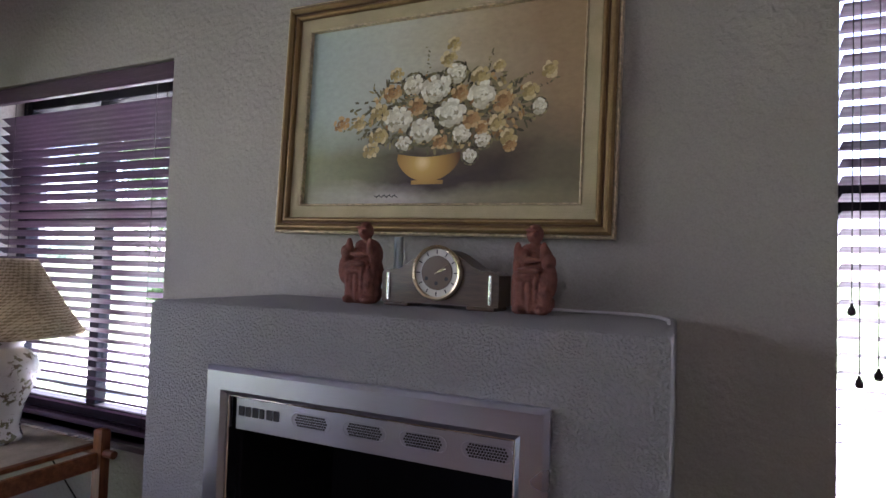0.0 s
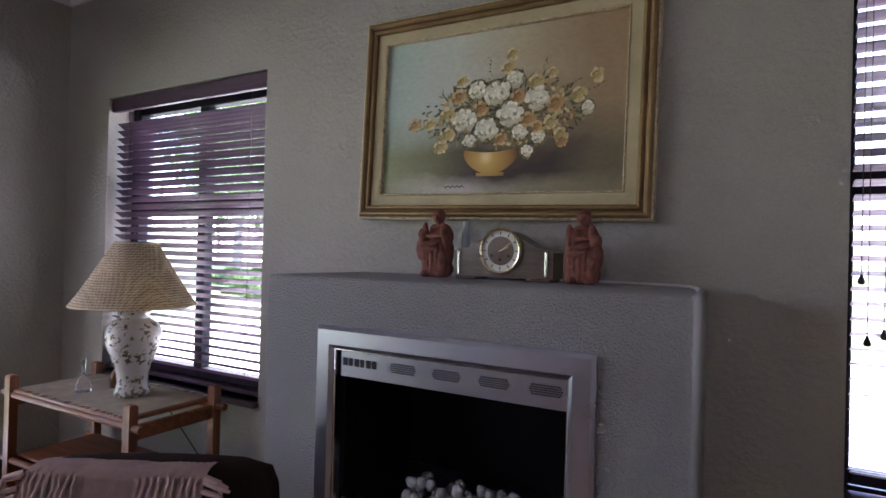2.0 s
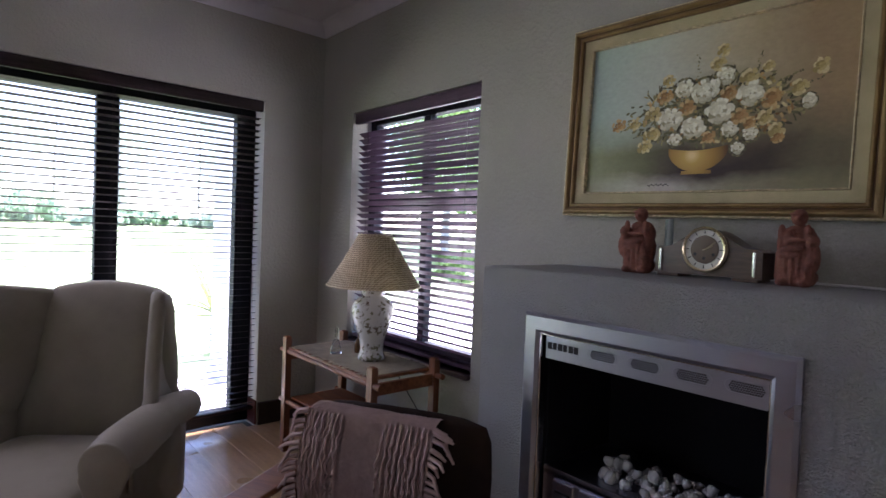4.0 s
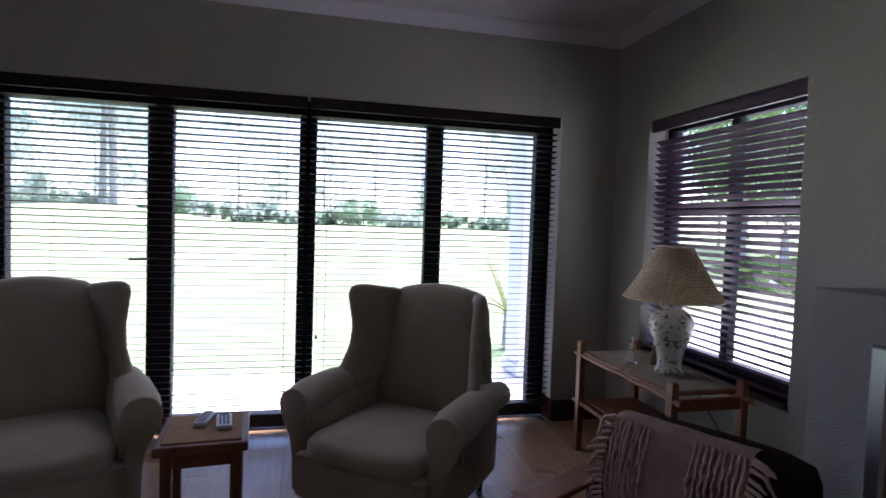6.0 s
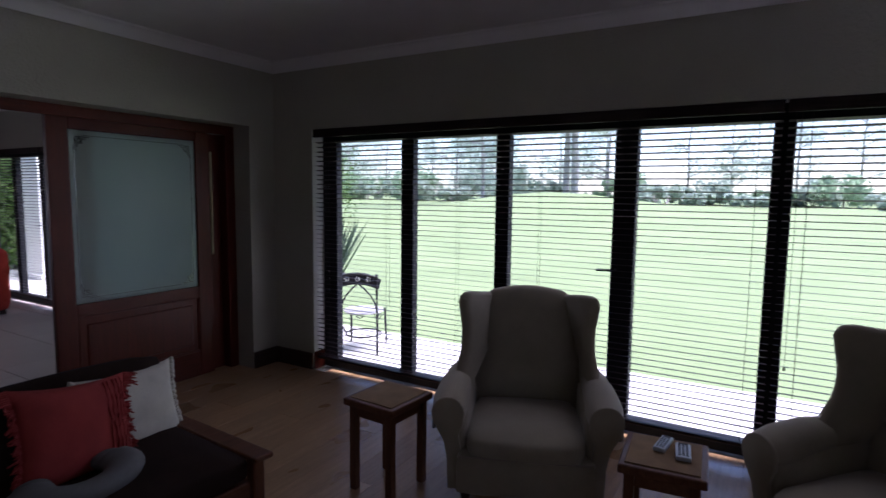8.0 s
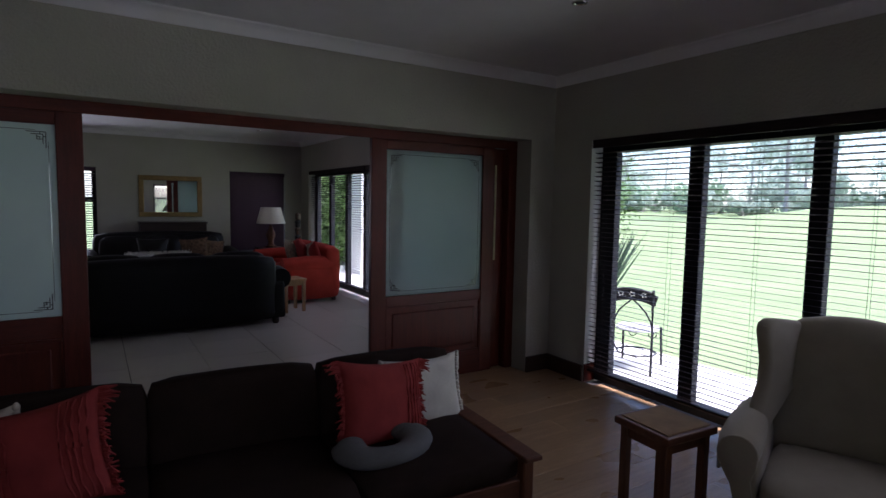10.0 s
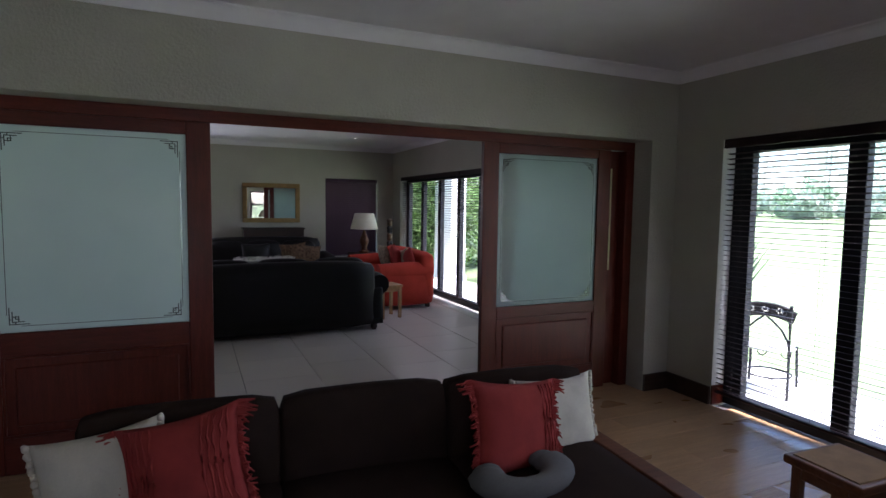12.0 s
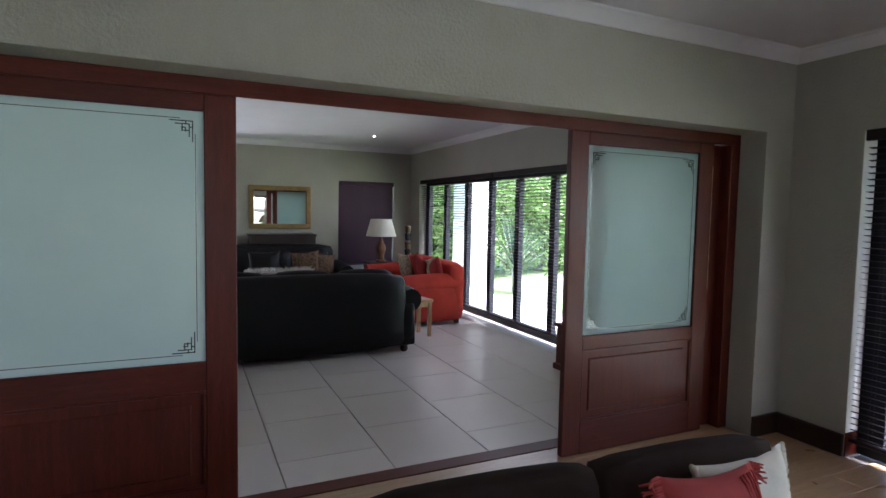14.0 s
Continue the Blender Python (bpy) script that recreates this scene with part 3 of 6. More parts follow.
def venetian(label, axis, a, b, at, z0, z1, tilt, inward, group, tassels=()):
    """A slatted blind from a to b along axis, centred at the plane at; inward: +1 or -1, the side of the room."""
    mid, length = (a + b) / 2, b - a
    base = pose(mid, at, z0) if axis == 0 else pose(at, mid, z0)
    blind = thing("venetian_blind", label, "blind", base, group)
    m = SLATX_SKYLIT if axis == 0 else SLAT
    h = z1 - z0
    def bx(la, lb, d0, d1, lo, hi, bev=0.004):
        d0, d1 = sorted((d0 * inward, d1 * inward))
        return box((la, d0, lo), (lb, d1, hi), bev, 1) if axis == 0 else box((d0, la, lo), (d1, lb, hi), bev, 1)
    part("valance", bx(-length / 2, length / 2, 0.02, 0.05, h - 0.07, h), m, blind)
    part("head_rail", bx(-length / 2 + 0.005, length / 2 - 0.005, -0.03, 0.015, h - 0.04, h - 0.002), m, blind)
    part("bottom_rail", bx(-length / 2 + 0.005, length / 2 - 0.005, -0.026, 0.026, 0.004, 0.024), m, blind)
    slat = mesh_of(slat_mesh(length - 0.012, axis), "slat", m, 0)
    n = int((h - 0.10) / 0.0405) + (1 if tilt > 45 else 0)
    for i in range(n):
        ob = new("slat", slat)
        ob.parent = blind
        tl = tilt + random.uniform(-0.8, 0.8)
        z = (0.032 if 30 < tilt < 45 else 0.045) + 0.0405 * i
        ob.matrix_basis = pose(0, 0, z, tl * inward if axis == 0 else 0, 0 if axis == 0 else -tl * inward, 0)
    runs = max(2, round(length / 0.6))
    for i in range(runs):
        u = -length / 2 + 0.12 + i * (length - 0.24) / (runs - 1)
        for s in (-0.024, 0.024):
            p = (u, s) if axis == 0 else (s, u)
            part("ladder_cord", cyl((*p, 0.01), (*p, h - 0.03), 0.0011, n=5), CORD, blind)
    for u, drop in tassels:
        d = 0.045 * inward
        p = (u, d) if axis == 0 else (d, u)
        q = part("pull_cord", cyl((*p, h - 0.05), (*p, drop + 0.03), 0.0014, n=5), CORD, blind)
        part("tassel", moved(lathe([(0.003, 0.026), (0.004, 0.020), (0.0075, 0.013), (0.009, 0.006), (0.007, 0.0), (0.003, -0.002)], 12), pose(*p, drop)), CORD, q, "", 50)
    return blind


def glazed_wall(name, y0, y1, edges, handle_at):
    """Folding glazed doors in dark aluminium, in the west wall."""
    d = thing(name, "dark aluminium folding glass doors, shut, facing the garden", "glass door", pose(WX - 0.18, (y0 + y1) / 2, 0))
    tagged(d, kind="structure")
    c = (y0 + y1) / 2
    part("sill_rail", box((-0.04, y0 - c, 0.0), (0.04, y1 - c, 0.09), 0.004, 1), FRAMEM, d)
    part("head_rail", box((-0.04, y0 - c, 2.05), (0.04, y1 - c, 2.158), 0.004, 1), FRAMEM, d)
    for a, b in edges:
        part("stile", box((-0.038, a - c, 0.09), (0.038, b - c, 2.05), 0.004, 1), FRAMEM, d)
    for (a, b), (a2, b2) in zip(edges, edges[1:]):
        g = part("pane", box((-0.004, b - c, 0.09), (0.004, a2 - c, 2.05)), GLASS, d)
        g.visible_shadow = False
    h = part("handle", join(box((0.038, handle_at - c - 0.02, 1.02), (0.046, handle_at - c + 0.02, 1.18), 0.004, 1), cyl((0.046, handle_at - c, 1.11), (0.09, handle_at - c, 1.11), 0.009), cyl((0.085, handle_at - c + 0.01, 1.11), (0.085, handle_at - c - 0.12, 1.105), 0.009)), FRAMEM, d, "black lever handle", 40)
    return d


E1 = [(-3.98, -3.82), (-3.124, -3.003), (-2.261, -2.151), (-1.387, -1.239), (-0.477, -0.363), (0.377, 0.494), (1.183, 1.308)]
glazed_wall("door_1", *W1, E1, -1.35)
E2 = [(W2[0] + 0.0, W2[0] + 0.14)] + [(y - 0.055, y + 0.055) for y in (-10.66, -9.86, -9.08, -8.33, -7.52)] + [(-6.75, -6.64), (W2[1] - 0.13, W2[1])]
glazed_wall("door_2", *W2, E2, -9.03)
WB = "wide dark wooden venetian blind with open slats"
venetian(WB, 1, -3.975, -0.428, WX - 0.055, 0.095, 2.158, 9, 1, "garden blinds", ())
venetian(WB, 1, -0.412, 1.303, WX - 0.055, 0.095, 2.158, 9, 1, "garden blinds", ((-0.82, 0.62), (-0.79, 0.52)))
venetian(WB, 1, -11.495, -8.80, WX - 0.055, 0.095, 2.158, 13, 1, "garden blinds")
venetian(WB, 1, -8.78, -6.215, WX - 0.055, 0.095, 2.158, 13, 1, "garden blinds")


def small_window(name, x0, x1, z0, z1, y, side=0.07):
    w = thing(name, "dark-framed window of four panes behind a blind", "window", pose((x0 + x1) / 2, y, z0))
    tagged(w, kind="structure")
    hw, h = (x1 - x0) / 2, z1 - z0
    zt = 1.53 - z0
    for n, lo, hi in (("frame_side", (-hw, -0.03, 0), (-hw + side, 0.03, h)), ("frame_side", (hw - side, -0.03, 0), (hw, 0.03, h)), ("frame_sill", (-hw + side, -0.03, 0), (hw - side, 0.03, 0.06)), ("frame_head", (-hw + side, -0.03, h - 0.07), (hw - side, 0.03, h)), ("mullion", (-0.03, -0.028, 0.06), (0.03, 0.028, h - 0.07)), ("transom", (-hw + side, -0.03, zt - 0.04), (-0.03, 0.03, zt + 0.04)), ("transom", (0.03, -0.03, zt - 0.04), (hw - side, 0.03, zt + 0.04))):
        part(n, box(lo, hi, 0.004, 1), FRAMEM, w)
    for xa, xb in ((-hw + side, -0.03), (0.03, hw - side)):
        for za, zb in ((0.06, zt - 0.04), (zt + 0.04, h - 0.07)):
            g = part("pane", box((xa, -0.003, za), (xb, 0.003, zb)), GLASS, w)
            g.visible_shadow = False
    return w


small_window("window_1", -2.81, -1.62, 0.62, 2.100, NY + 0.17)
small_window("window_2", 0.5, 1.69, 0.66, 2.115, NY + 0.17, 0.03)
small_window("window_3", -2.87, -1.79, 0.55, 2.12, FY - 0.17)
small_window("window_4", 0.42, 1.6, 0.55, 2.1, FY - 0.17)
NB = "dark wooden venetian blind with tilted slats in a window recess"
venetian(NB, 0, -2.80, -1.63, NY + 0.06, 0.625, 2.095, 32, -1, "window blinds")
venetian(NB, 0, 0.51, 1.68, NY + 0.06, 0.665, 2.11, 17, -1, "window blinds", ((-0.565, 1.25 - 0.665), (-0.55, 1.09 - 0.665), (-0.515, 1.11 - 0.665)))
venetian("closed dark wooden venetian blind over a window", 0, -2.86, -1.80, FY - 0.05, 0.555, 2.11, 68, 1, "far blinds")
venetian("dark wooden venetian blind in the far wall", 0, 0.43, 1.59, FY - 0.05, 0.555, 2.09, 20, 1, "far blinds")
setting("window_sill_1", box((-2.81, NY - 0.03, 0.595), (-1.62, NY + 0.14, 0.62), 0.004, 1), SILL, "dark window sill board", "window sill")
setting("window_sill_2", box((0.5, NY - 0.03, 0.635), (1.69, NY + 0.14, 0.66), 0.004, 1), SILL, "dark window sill board", "window sill")

# ---- sliding doors between the rooms ----
DY = -4.70
setting("door_head", join(box((-2.93, DY - 0.10, 2.128), (2.02, DY + 0.03, 2.18)), box((-2.93, DY + 0.03, 2.102), (2.02, DY + 0.05, 2.18), 0.003, 1)), MAHOGX, "red mahogany door head rail", "door frame")
setting("door_jamb_west", box((-2.93, DY - 0.10, 0.0), (-2.84, DY + 0.05, 2.105), 0.004, 1), MAHOG, "red mahogany door jamb", "door frame")
setting("door_jamb_east", box((1.93, DY - 0.10, 0.0), (2.02, DY + 0.05, 2.105), 0.004, 1), MAHOG, "red mahogany door jamb", "door frame")


def corner_motif(parent, cx, cz, sx, sz, y):
    bars = ((0.0, 0.0, 0.10, 0.005), (0.0, 0.0, 0.005, 0.10), (0.014, 0.014, 0.062, 0.005), (0.014, 0.014, 0.005, 0.062), (0.028, 0.0, 0.005, 0.014), (0.0, 0.028, 0.014, 0.005), (0.044, 0.014, 0.005, 0.036), (0.014, 0.044, 0.036, 0.005), (0.030, 0.030, 0.022, 0.005), (0.030, 0.030, 0.005, 0.022))
    bms = []
    for a, b, w, h in bars:
        x0, x1 = sorted((cx + sx * a, cx + sx * (a + w)))
        z0, z1 = sorted((cz + sz * b, cz + sz * (b + h)))
        bms.append(box((x0, y, z0), (x1, y + 0.0015, z1)))
    part("etched_corner", join(*bms), ETCH, parent, "clear cut corner ornament")


def sliding_leaf(name, x0, x1, gx0, gx1, y, gz=0.79):
    """A leaf with frosted glass above and a raised timber panel below."""
    d = thing(name, "red mahogany sliding door leaf with frosted glass above a panel", "sliding door", pose((x0 + x1) / 2, y, 0))
    tagged(d, kind="structure")
    c = (x0 + x1) / 2
    def b(n, lo, hi, m, lab="", bev=0.005):
        return part(n, box((lo[0] - c, lo[1], lo[2]), (hi[0] - c, hi[1], hi[2]), bev, 2), m, d, lab)
    b("stile", (x0, -0.022, 0.004), (gx0, 0.022, 2.124), MAHOG)
    b("stile", (gx1, -0.022, 0.004), (x1, 0.022, 2.124), MAHOG)
    b("top_rail", (gx0, -0.022, 2.025), (gx1, 0.022, 2.124), MAHOGX)
    b("lock_rail", (gx0, -0.022, 0.70), (gx1, 0.022, gz), MAHOGX)
    b("bottom_rail", (gx0, -0.022, 0.004), (gx1, 0.022, 0.22), MAHOGX)
    p = b("panel", (gx0, -0.008, 0.22), (gx1, 0.008, 0.70), MAHOG)
    part("raised_field", box((gx0 - c + 0.06, -0.016, 0.28), (gx1 - c - 0.06, 0.016, 0.64), 0.012, 1), MAHOG, p)
    for lo, hi in (((gx0, -0.02, 0.685), (gx1, 0.02, 0.70)), ((gx0, -0.02, 0.22), (gx1, 0.02, 0.235)), ((gx0, -0.02, 0.235), (gx0 + 0.015, 0.02, 0.685)), ((gx1 - 0.015, -0.02, 0.235), (gx1, 0.02, 0.685))):
        part("moulding", box((lo[0] - c, lo[1], lo[2]), (hi[0] - c, hi[1], hi[2]), 0.005, 2), MAHOGX, p)
    g = b("glass", (gx0, -0.004, gz), (gx1, 0.004, 2.025), FROST, "frosted glass with a clear etched border", 0)
    for sx, ex in ((1, gx0 + 0.045), (-1, gx1 - 0.045)):
        for sz, ez in ((1, gz + 0.045), (-1, 1.98)):
            corner_motif(g, ex - c, ez, sx, sz, 0.0045)
    edge = []
    for lo, hi in (((gx0 + 0.035, 0.0045, gz + 0.10), (gx0 + 0.038, 0.0055, 1.92)), ((gx1 - 0.038, 0.0045, gz + 0.10), (gx1 - 0.035, 0.0055, 1.92)), ((gx0 + 0.10, 0.0045, gz + 0.035), (gx1 - 0.10, 0.0055, gz + 0.038)), ((gx0 + 0.10, 0.0045, 1.987), (gx1 - 0.10, 0.0055, 1.990))):
        edge.append(box((lo[0] - c, lo[1], lo[2]), (hi[0] - c, hi[1], hi[2])))
    part("etched_border", join(*edge), ETCH, g, "thin clear border line")
    return d


sliding_leaf("door_3", -2.69, -1.43, -2.555, -1.57, DY)
sliding_leaf("door_4", 0.54, 1.80, 0.683, 1.668, DY, 0.84)
for nm, a, b in (("door_5", -2.84, -2.715), ("door_6", 1.825, 1.93)):
    f = thing(nm, "edge of the fixed mahogany door leaf behind the sliding leaf", "door leaf", pose((a + b) / 2, DY - 0.055, 0))
    tagged(f, kind="structure")
    w = (b - a) / 2
    part("stile", box((-w, -0.02, 0.004), (w, 0.02, 2.104), 0.004, 1), MAHOG, f)
    if a < 0:
        part("stile", box((-1.73 - (a + b) / 2, -0.02, 0.004), (-1.60 - (a + b) / 2, 0.02, 2.104), 0.004, 1), MAHOG, f)
        part("glass", box((-2.715 - (a + b) / 2, -0.004, 0.79), (-1.73 - (a + b) / 2, 0.004, 2.104)), FROST, f, "frosted glass of the fixed leaf")
        part("panel", box((-2.715 - (a + b) / 2, -0.01, 0.004), (-1.73 - (a + b) / 2, 0.01, 0.79)), MAHOG, f)
    # Opaque pale strip added for the bright sliver of fixed glass.
    part("pale_strip", box((w - 0.035 if a < 0 else -w + 0.015, 0.02, 1.05), (w - 0.015 if a < 0 else -w + 0.035, 0.03, 1.95), 0.003, 1), LINEN, f, "pale strip drawn for a sliver of the fixed glass")

def mitred(x0, x1, z0, z1, t, y0, y1, ease=0.004):
    """A mitred frame in the x, z plane, t wide, from y0 (front) to y1, with eased front edges."""
    prof = [(0.0, y1), (0.0, y0 + ease), (ease, y0), (t - ease, y0), (t, y0 + ease), (t, y1)]
    bm = bmesh.new()
    loops = [[bm.verts.new(q) for q in ((x0 + d, y, z0 + d), (x1 - d, y, z0 + d), (x1 - d, y, z1 - d), (x0 + d, y, z1 - d))] for d, y in prof]
    for a, b in zip(loops, loops[1:] + loops[:1]):
        for k in range(4):
            bm.faces.new((a[k], a[(k + 1) % 4], b[(k + 1) % 4], b[k]))
    bmesh.ops.recalc_face_normals(bm, faces=bm.faces)
    return bm


# ---- fireplace ----
FX0, FX1, FYF, FZ = -1.068, 0.17, 1.25, 1.222
fp = thing("fireplace", "rough-plastered grey fireplace block with a steel gas insert", "fireplace", pose(-0.46, NY - 0.24, 0))
IX0, IX1, IZ0, IZ1 = -0.786, -0.078, 0.36, 1.03
cx, cy = -0.46, NY - 0.24
def fb(lo, hi, bev=0.0, seg=2):
    return box((lo[0] - cx, lo[1] - cy, lo[2]), (hi[0] - cx, hi[1] - cy, hi[2]), bev, seg)
def holed(x0, x1, z0, z1, a0, a1, c0, c1, y0, y1):
    """A block from y0 to y1 with a rectangular opening through it."""
    bm = bmesh.new()
    ring = lambda y, u0, u1, w0, w1: [bm.verts.new((x - cx, y - cy, z)) for x, z in ((u0, w0), (u1, w0), (u1, w1), (u0, w1))]
    of, inf, ob, inb = ring(y0, x0, x1, z0, z1), ring(y0, a0, a1, c0, c1), ring(y1, x0, x1, z0, z1), ring(y1, a0, a1, c0, c1)
    for p, q in ((of, inf), (inb, ob), (ob, of), (inf, inb)):
        for k in range(4):
            bm.faces.new((p[k], p[(k + 1) % 4], q[(k + 1) % 4], q[k]))
    bmesh.ops.recalc_face_normals(bm, faces=bm.faces)
    return bm


body = holed(FX0, FX1, 0, FZ - 0.06, IX0, IX1, IZ0, IZ1, FYF, NY)
part("chimney_block", body, ROUGH, fp, "stippled grey plaster block")
top = box((FX0 - cx, FYF - cy, FZ - 0.06), (FX1 - cx, NY - cy, FZ))
bmesh.ops.bevel(top, geom=[e for e in top.edges if all(v.co.z > FZ - 0.01 for v in e.verts)], offset=0.012, segments=3, affect="EDGES", profile=0.5)
part("mantel_top", top, ROUGH, fp, "flat plastered mantel shelf")
lining = fb((IX0 + 0.012, FYF + 0.03, IZ0 + 0.012), (IX1 - 0.012, NY - 0.08, IZ1 - 0.012))
bmesh.ops.delete(lining, geom=[f for f in lining.faces if f.normal.y < -0.9], context="FACES")
bmesh.ops.solidify(lining, geom=lining.faces[:], thickness=-0.010)
part("firebox", lining, BLACKM, fp, "matt black firebox lining")
OX0, OX1, OZ1 = -0.851, -0.028, 1.080
frame_y0, frame_y1 = FYF - 0.022, FYF + 0.03
part("steel_frame", moved(mitred(OX0, OX1, 0.30, OZ1, 0.062, frame_y0, frame_y1, 0.010), pose(-cx, -cy, 0)), STEEL, fp, "brushed steel surround")
part("steel_lip", moved(mitred(OX0 + 0.0625, OX1 - 0.0625, 0.3625, OZ1 - 0.0625, 0.006, frame_y0 + 0.012, frame_y1, 0.002), pose(-cx, -cy, 0)), CHROME, fp, "polished inner lip")
band = part("vent_band", fb((IX0 + 0.014, FYF + 0.004, 0.936), (IX1 - 0.014, FYF + 0.012, IZ1 - 0.006)), STEEL, fp, "steel vent band")
for i in range(4):
    xa = -0.609 + i * 0.136 - cx
    s = []
    for r in range(5):
        n = 13 if r % 2 else 14
        for k in range(n):
            u = xa + 0.008 + (k + (0.5 if r % 2 else 0)) * 0.0062
            if r in (0, 4) and (k < 1 or k > n - 2):
                continue
            s.append(box((u, FYF + 0.0025 - cy, 0.966 + r * 0.0056), (u + 0.0042, FYF + 0.0041 - cy, 0.9698 + r * 0.0056)))
    part("vent_mesh", join(*s), INK, band, "dark perforated vent slot")
    part("vent_rim", moved(tube([(xa + 0.05 + 0.036 * sx + 0.016 * math.cos(a), 0, 0.979 + 0.016 * math.sin(a)) for sx, a0 in ((1, -90), (-1, 90)) for a in [radians(a0 + 22.5 * q) for q in range(9)]] + [(xa + 0.05 + 0.036, 0, 0.963)], 0.0014, 5), pose(0, FYF + 0.0035 - cy, 0)), STEEL, band)
letters = []
for k, w in enumerate((0.016, 0.014, 0.016, 0.013, 0.016, 0.015)):
    u = -0.764 - cx + k * 0.0205
    letters.append(box((u, FYF + 0.002 - cy, 0.968), (u + w, FYF + 0.0041 - cy, 0.99)))
part("maker_mark", join(*letters), INK, band, "dark maker's mark drawn as bars")
tray = part("burner_tray", join(fb((IX0 + 0.014, FYF + 0.02, 0.55), (IX1 - 0.014, NY - 0.085, 0.562)), fb((IX0 + 0.014, FYF + 0.02, 0.372), (IX1 - 0.014, FYF + 0.03, 0.575))), STEEL, fp, "steel burner tray")
for k in range(2):
    part("grille_plate", fb((IX0 + 0.06 + 0.10 * k, FYF + 0.008, 0.38), (IX0 + 0.14 + 0.10 * k, FYF + 0.02, 0.545), 0.003, 1), STEEL, tray)
    for r in range(4):
        part("grille_slot", fb((IX0 + 0.07 + 0.10 * k, FYF + 0.006, 0.40 + r * 0.035), (IX0 + 0.13 + 0.10 * k, FYF + 0.0085, 0.408 + r * 0.035)), INK, tray)
def pebble_bm(seed):
    bm = bmesh.new()
    bmesh.ops.create_icosphere(bm, subdivisions=2, radius=1)
    for v in bm.verts:
        v.co *= 1 + 0.35 * noise.noise(v.co * 1.3 + Vector((seed, 0, 0)))
    return bm
pm = [mesh_of(pebble_bm(s * 3.1), "pebble", PEBBLE, 60) for s in range(4)]
for i in range(72):
    lay = i // 52
    x, y = random.uniform(-0.64, -0.20), random.gauss(1.42, 0.05)
    r = random.uniform(0.013, 0.024)
    ob = new("pebble", pm[i % 4])
    ob.parent = tray
    ob.matrix_basis = Matrix.LocRotScale((x - cx, min(1.53, max(1.33, y)) - cy, 0.562 + r * 0.55 + lay * 0.026), Euler([random.uniform(0, 6) for _ in range(3)]), (r, r * random.uniform(0.7, 1), r * 0.8))

# ---- painting ----
pic = thing("painting", "oil painting of white and yellow flowers in a gilt frame", "painting", pose(-0.512, NY - 0.004, 1.798, -1.5, 0.8, 0))
PW, PH = 1.08, 0.757
def ring(w, h, t, y0, y1, m, name, bev=0.004, lab=""):
    part(name, mitred(-w / 2, w / 2, -h / 2, h / 2, t, y0, y1, min(bev, t * 0.4)), m, pic, lab)
ring(PW, PH, 0.008, -0.040, 0.0, GOLDB, "beaded_edge", 0.003, "bright beaded gilt edge")
ring(PW - 0.016, PH - 0.016, 0.021, -0.052, -0.002, GOLD, "outer_frame", 0.008, "gilt outer moulding")
ring(PW - 0.058, PH - 0.058, 0.006, -0.040, -0.002, GOLDD, "dark_groove", 0.002)
ring(PW - 0.070, PH - 0.070, 0.014, -0.046, -0.002, GOLD, "inner_frame", 0.005)
ring(PW - 0.098, PH - 0.098, 0.040, -0.030, -0.002, LINEN, "liner", 0.003, "cream linen liner")
ring(PW - 0.178, PH - 0.178, 0.005, -0.033, -0.002, GOLDB, "slip", 0.002)
CW, CH = PW - 0.188, PH - 0.188
part("canvas", box((-CW / 2, -0.016, -CH / 2), (CW / 2, -0.004, CH / 2)), OILGROUND, pic, "loosely painted soft background")


def paint(name, stops):
    """Oil paint whose tone changes from one brush stroke to the next."""
    m, t, n, l, p = nodes_of(name)
    c = ramp_node(n, l, n.new("ShaderNodeNewGeometry").outputs["Random Per Island"], stops)
    st = noise_node(n, l, n.new("ShaderNodeTexCoord").outputs["Object"], 140, 3, 0.6)
    c = mixed(n, l, 1.0, c, ramp_node(n, l, st, [(0.3, (0.78,) * 3), (0.65, (1.0,) * 3)]), "MULTIPLY")
    l.new(c, p.inputs["Base Color"])
    p.inputs["Roughness"].default_value = 0.55
    b = n.new("ShaderNodeBump")
    b.inputs["Strength"].default_value, b.inputs["Distance"].default_value = 0.4, 0.001
    l.new(st, b.inputs["Height"])
    l.new(b.outputs[0], p.inputs["Normal"])
    return m


PWHITE = paint("oil_white", [(0.0, (0.34, 0.31, 0.17)), (0.25, (0.66, 0.62, 0.44)), (1.0, (0.90, 0.88, 0.72))])
PYEL = paint("oil_yellow", [(0.0, (0.22, 0.16, 0.05)), (0.4, (0.52, 0.39, 0.14)), (1.0, (0.74, 0.63, 0.34))])
PORA = paint("oil_orange", [(0.0, (0.20, 0.10, 0.03)), (0.4, (0.46, 0.25, 0.08)), (1.0, (0.66, 0.45, 0.20))])
PGRN = paint("oil_green", [(0.0, (0.06, 0.05, 0.025)), (0.6, (0.17, 0.16, 0.07)), (1.0, (0.36, 0.30, 0.13))])


def dab(bm, x, y, z, u, w, a, rnd):
    """One brush stroke: a ragged oval, u long and w wide, turned by a."""
    x += 0.054 - 0.3 * x * x
    ca, sa = math.cos(a), math.sin(a)
    vs = []
    for q in range(8):
        t = 2 * math.pi * q / 8
        k = rnd.uniform(0.78, 1.12)
        p, s = u * math.cos(t) * k, w * math.sin(t) * k
        vs.append(bm.verts.new((x + p * ca - s * sa, y, z + p * sa + s * ca)))
    bm.faces.new(vs[::-1])


